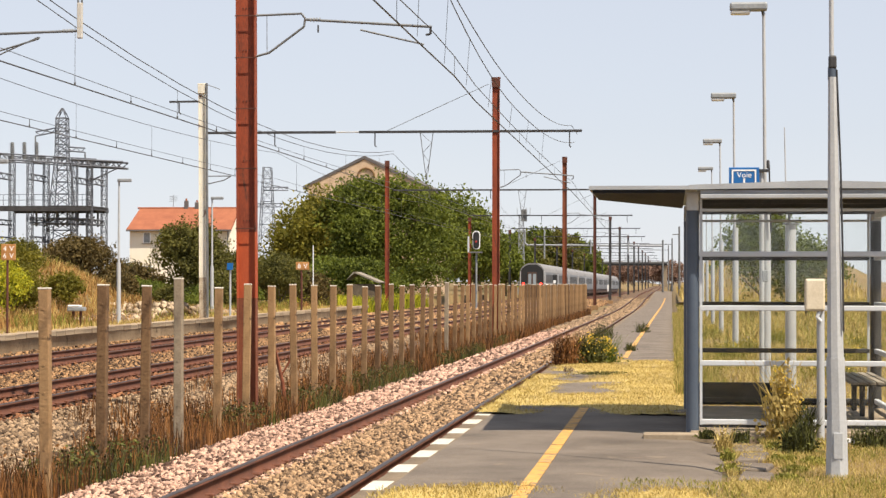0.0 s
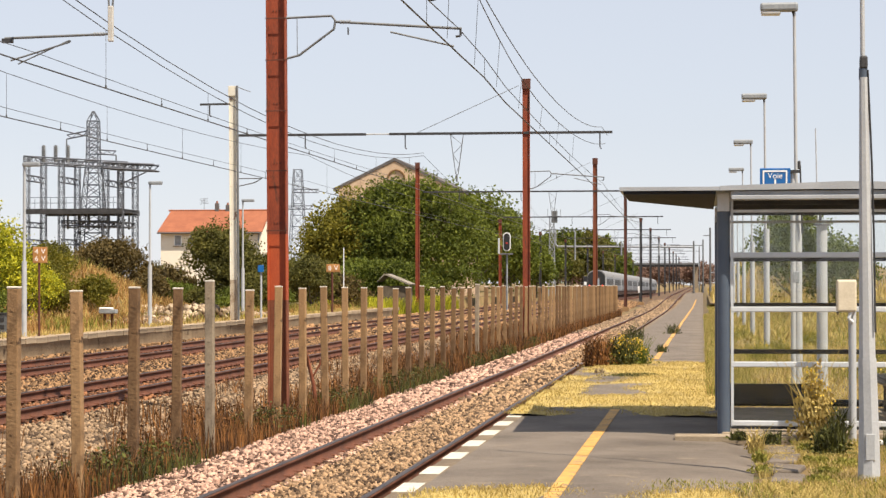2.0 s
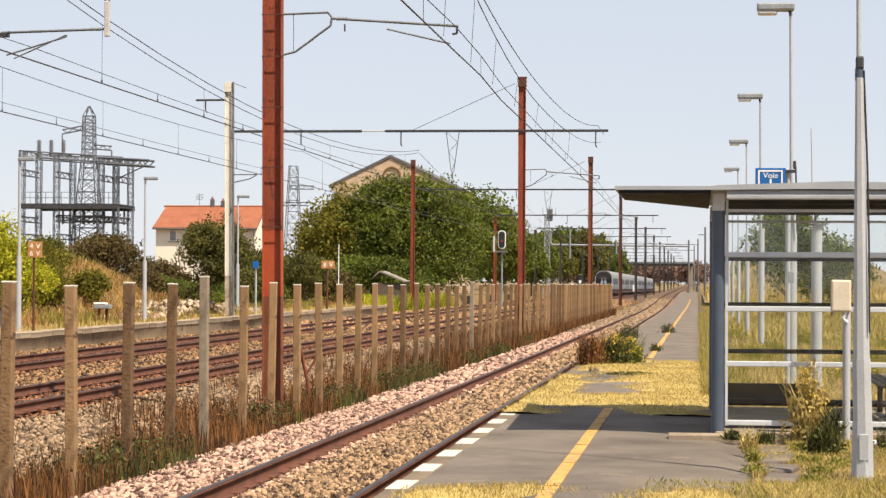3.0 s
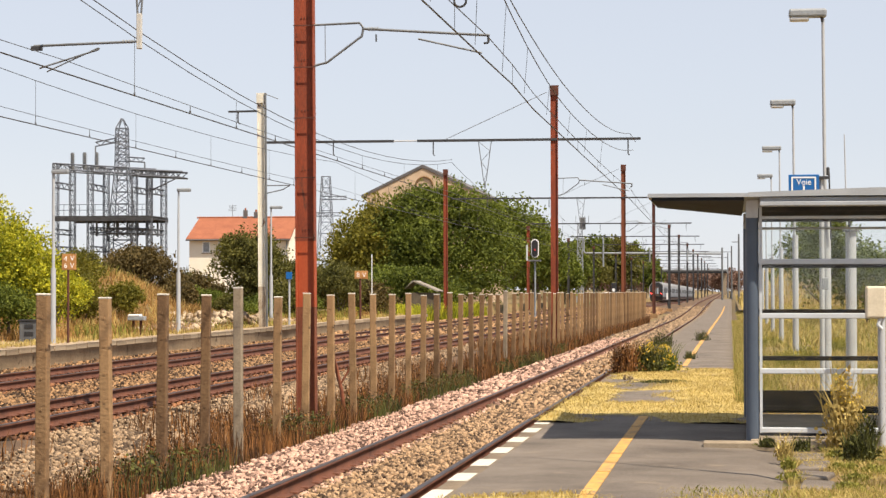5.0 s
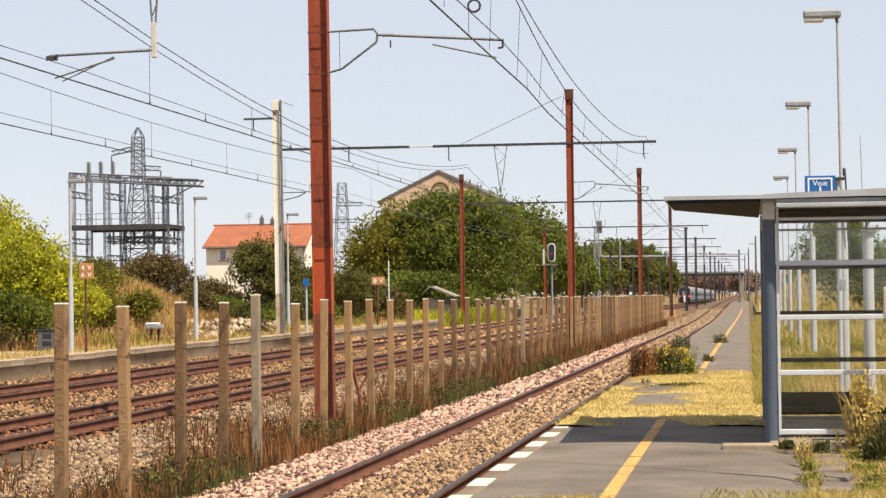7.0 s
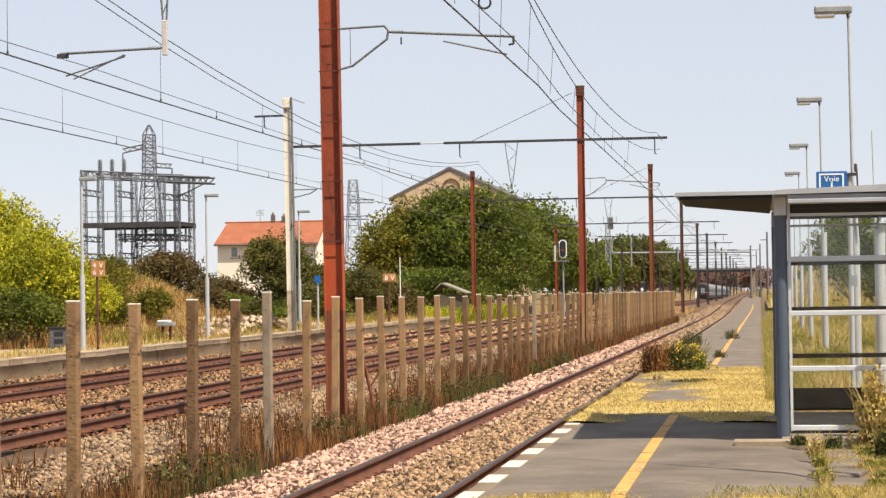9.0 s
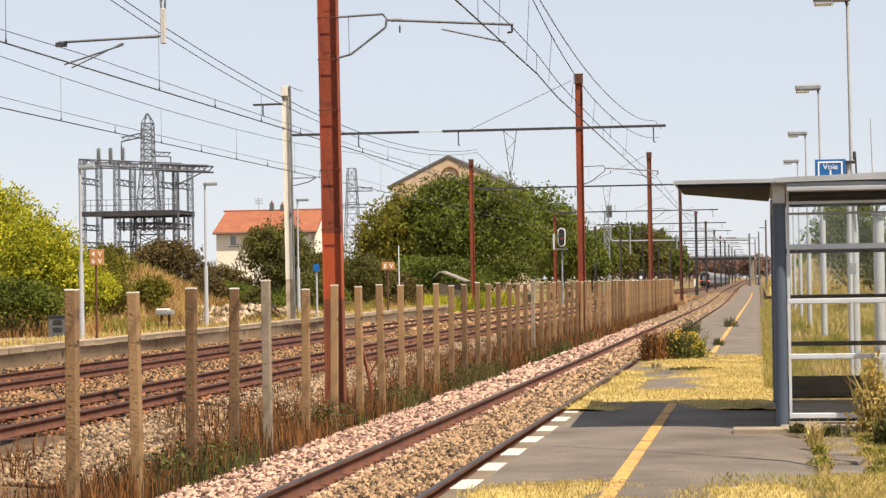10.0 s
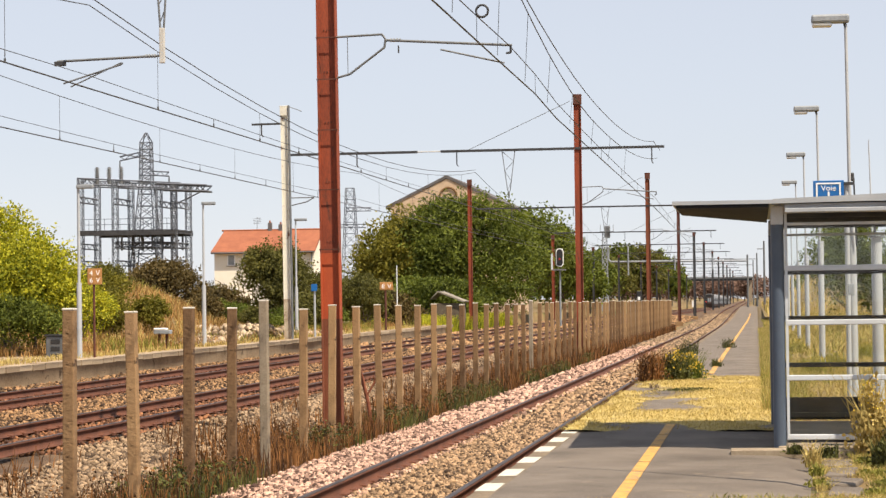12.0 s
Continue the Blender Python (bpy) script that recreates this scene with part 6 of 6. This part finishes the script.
def mound():
    """Bank of earth behind the far platform, with dry grass on it."""
    n = 40
    xs, ys = np.linspace(-32, -20.8, n), np.linspace(66, 104, n)
    X, Y = np.meshgrid(xs, ys)
    Z = 2.3 * np.exp(-((X + 25.8) / 2.9) ** 2 - ((Y - 84) / 11) ** 2)
    Z += 0.12 * np.sin(X * 2.1) * np.cos(Y * 1.3) * (Z > 0.2)
    v = np.stack([X, Y, Z + 0.25], 2).reshape(-1, 3)
    idx = np.arange(n * n).reshape(n, n)
    f = np.stack([idx[:-1, :-1], idx[:-1, 1:], idx[1:, 1:], idx[1:, :-1]], 2).reshape(-1, 4)
    tagged(new("earth_bank", np_mesh("earth_bank", v, f, M["soil"])), "earth bank overgrown with dry grass", "bank", kind="structure")
    p = scatter(-30.5, -21.5, 68, 102, 16000)
    p[:, 2] = 0.25 + 2.3 * np.exp(-((p[:, 0] + 25.8) / 2.9) ** 2 - ((p[:, 1] - 84) / 11) ** 2)
    g = new("bank_grass", blades("bank_grass", p, 0.45, 0.035, 0.7, M["tawny"]))
    tagged(g, "tawny dry grass on the earth bank", "grass", kind="stuff")
    p3 = p[(p[:, 0] < -25.0) & (RNG.random(len(p)) < 0.7)]
    tagged(new("bank_grass", blades("bank_grass", p3, 0.55, 0.04, 0.8, M["green_grass"])), "green grass on the earth bank", "grass", kind="stuff")
    p2 = p[(p[:, 0] > -26.6) & (RNG.random(len(p)) < 0.3)]
    tagged(new("bank_grass", blades("bank_grass", p2, 0.5, 0.035, 0.7, M["straw"])), "straw-coloured grass on the earth bank", "grass", kind="stuff")


mound()


def right_bank():
    """Dry tawny bank beside the line, far beyond the platform."""
    n = 30
    xs, ys = np.linspace(0.6, 26, n), np.linspace(170, 380, n)
    X, Y = np.meshgrid(xs, ys)
    Z = 4.6 * smooth((X - 0.6) / 6) * smooth((Y - 170) / 60) * (1 - smooth((X - 14) / 12)) * (1 - smooth((Y - 320) / 60))
    v = np.stack([X, Y, Z + 0.25], 2).reshape(-1, 3)
    idx = np.arange(n * n).reshape(n, n)
    f = np.stack([idx[:-1, :-1], idx[:-1, 1:], idx[1:, 1:], idx[1:, :-1]], 2).reshape(-1, 4)
    tagged(new("earth_bank", np_mesh("earth_bank", v, f, M["soil"])), "dry earth bank beside the line", "bank", kind="structure")
    p = scatter(0.8, 16, 172, 340, 9000)
    p[:, 2] = 0.25 + 4.6 * smooth((p[:, 0] - 0.6) / 6) * smooth((p[:, 1] - 170) / 60) * (1 - smooth((p[:, 0] - 14) / 12)) * (1 - smooth((p[:, 1] - 320) / 60))
    tagged(new("bank_grass", blades("bank_grass", p, 0.8, 0.1, 0.6, M["straw"])), "tawny dry grass on the bank", "grass", kind="stuff")


right_bank()
p = scatter(-22.8, -19.7, 76, 102, 2300)
p[:, 2] = 0.42 + 0.55 * np.exp(-((p[:, 1] - 86) / 5) ** 2) * RNG.random(len(p))
tagged(new("rubble_heap", stones("rubble_heap", p, 0.25, M["stone_pale"])), "heap of pale broken rubble behind the platform", "rubble", kind="stuff")


def weed_clump(x, y, z, r, h, n, material, label, flowers=0, name="weed_clump"):
    ob = thing(name, pose(x, y, z), label, "weed")
    a, d = RNG.uniform(0, 6.283, n), r * np.sqrt(RNG.random(n)) * 0.8
    roots = np.stack([d * np.cos(a), d * np.sin(a), np.zeros(n)], 1)
    s = new("undergrowth", blades("undergrowth", roots[: n // (8 if h > 0.8 else 2)], h * 1.05, 0.014, 0.6, material))
    s.parent = ob
    s["kind"] = "stuff"
    q = RNG.normal(0, r * 0.5, (n, 2))
    tall = h * np.exp(-(q ** 2).sum(1) / (1.6 * r * r)) * RNG.uniform(0.55, 1.1, n)
    pts = np.stack([q[:, 0], q[:, 1], 0.01 + tall * RNG.random(n) ** 0.6], 1)
    l = new("foliage", leaves("foliage", pts, min(0.07, 0.03 + h * 0.06), material))
    l.parent = ob
    l["kind"] = "stuff"
    if flowers:
        fq = RNG.normal(0, r * 0.5, (flowers, 2))
        fp = np.stack([fq[:, 0], fq[:, 1], h * np.exp(-(fq ** 2).sum(1) / (1.6 * r * r)) * RNG.uniform(0.75, 1.12, flowers)], 1)
        fl = new("bloom", leaves("bloom", fp, 0.03 if h > 0.8 or h < 0.35 else 0.055, M["flower"]))
        fl.parent = ob
        tagged(fl, "yellow flower heads", kind="stuff")
    return ob


weed_clump(-1.66, 43.6, 0.22, 0.36, 0.62, 900, M["dark_weed"], "green weed clump with yellow flowers on the platform edge", 170)
weed_clump(-1.38, 44.6, 0.20, 0.30, 0.55, 600, M["leaf_green"], "green weed clump with yellow flowers on the platform edge", 200)
weed_clump(-2.12, 43.2, 0.22, 0.30, 0.62, 700, M["rust_weed"], "reddish brown dry dock on the platform edge")
weed_clump(-1.9, 39.8, 0.24, 0.12, 0.12, 80, M["stone_pale"], "small pale weed on the platform edge")
weed_clump(-1.0, 53, 0.21, 0.16, 0.2, 160, M["dark_weed"], "small green weed on the yellow line")
weed_clump(-2.1, 66, 0.15, 0.4, 0.5, 260, M["dark_weed"], "green weed on the platform edge")
weed_clump(-1.0, 75, 0.13, 0.3, 0.35, 200, M["dark_weed"], "green weed on the yellow line")
weed_clump(-1.2, 38.5, 0.26, 0.5, 0.06, 400, M["dark_weed"], "flat green weed mat on the moss")
weed_clump(1.20, 20.7, 0.31, 0.17, 0.26, 650, M["dark_weed"], "dark green leafy weed clump beside the pole")
weed_clump(1.14, 22.3, 0.31, 0.19, 0.81, 620, M["straw"], "tall dry straw-yellow weed against the shelter", 150)
weed_clump(1.36, 22.2, 0.31, 0.12, 0.36, 160, M["dark_weed"], "green weed against the shelter")
weed_clump(0.36, 22.15, 0.33, 0.10, 0.10, 170, M["dark_weed"], "small green weed at the shelter slab")
weed_clump(0.68, 21.8, 0.32, 0.13, 0.13, 190, M["dark_weed"], "small green weed at the shelter slab")
weed_clump(0.50, 20.6, 0.32, 0.09, 0.24, 70, M["straw"], "thin dry weed at the asphalt edge")
weed_clump(0.50, 19.6, 0.32, 0.08, 0.12, 70, M["green_grass"], "thin yellow-green weed at the asphalt edge")
for wx, wy, wh in ((0.98, 20.9, 0.09), (1.0, 19.6, 0.08), (1.05, 18.6, 0.07), (0.50, 18.6, 0.07), (0.95, 17.8, 0.06), (1.25, 19.4, 0.07)):
    weed_clump(wx, wy, 0.31, 0.13, wh, 110, M["green_grass"], "low yellow-green weed among the sunken slabs")
weed_clump(2.0, 21.5, 0.31, 0.3, 0.2, 350, M["dark_weed"], "green weeds beside the shelter")
for k in range(10):
    weed_clump(2.2 + random.uniform(-1.2, 2.6), 34 + 3.2 * k, 0.3, 0.4, 0.34, 260, M["green_grass"], "yellow-flowered weed in the long grass", 90)


def kerb_stones():
    for k, (x, y, w) in enumerate(((0.73, 20.9, 0.15), (0.74, 19.9, 0.13), (0.71, 18.9, 0.14), (0.69, 17.9, 0.13))):
        b = box(-w, w, -0.36, 0.36, -0.1, 0.045, 0.02)
        ob = link_bm("paving_slab", b, M["asphalt"])
        ob.matrix_basis = pose(x, y, 0.298, random.uniform(-1.5, 1.5), random.uniform(-3, 3), random.uniform(-9, 9))
        tagged(ob, "cracked grey paving slab sunk in the grass", "slab", "sunken paving slabs")


kerb_stones()
scrap = thing("paper_scrap", pose(1.72, 21.6, 0.36, 0, 8, 25), "crumpled white paper scrap in the grass", "litter")
part("sheet", box(-0.09, 0.09, -0.06, 0.06, -0.02, 0.03, 0.015), M["sign_white"], scrap)


# ---- motion ----
def motions():
    rows = ((0.0, 243), (3.0, 352), (6.0, 468), (9.5, 560), (12.0, 641))
    walk(moving_train, [(t, pose(-15.9 + float(drift(y)), y, -float(fall(y)), -0.19, 0, -0.258)) for t, y in rows])


motions()
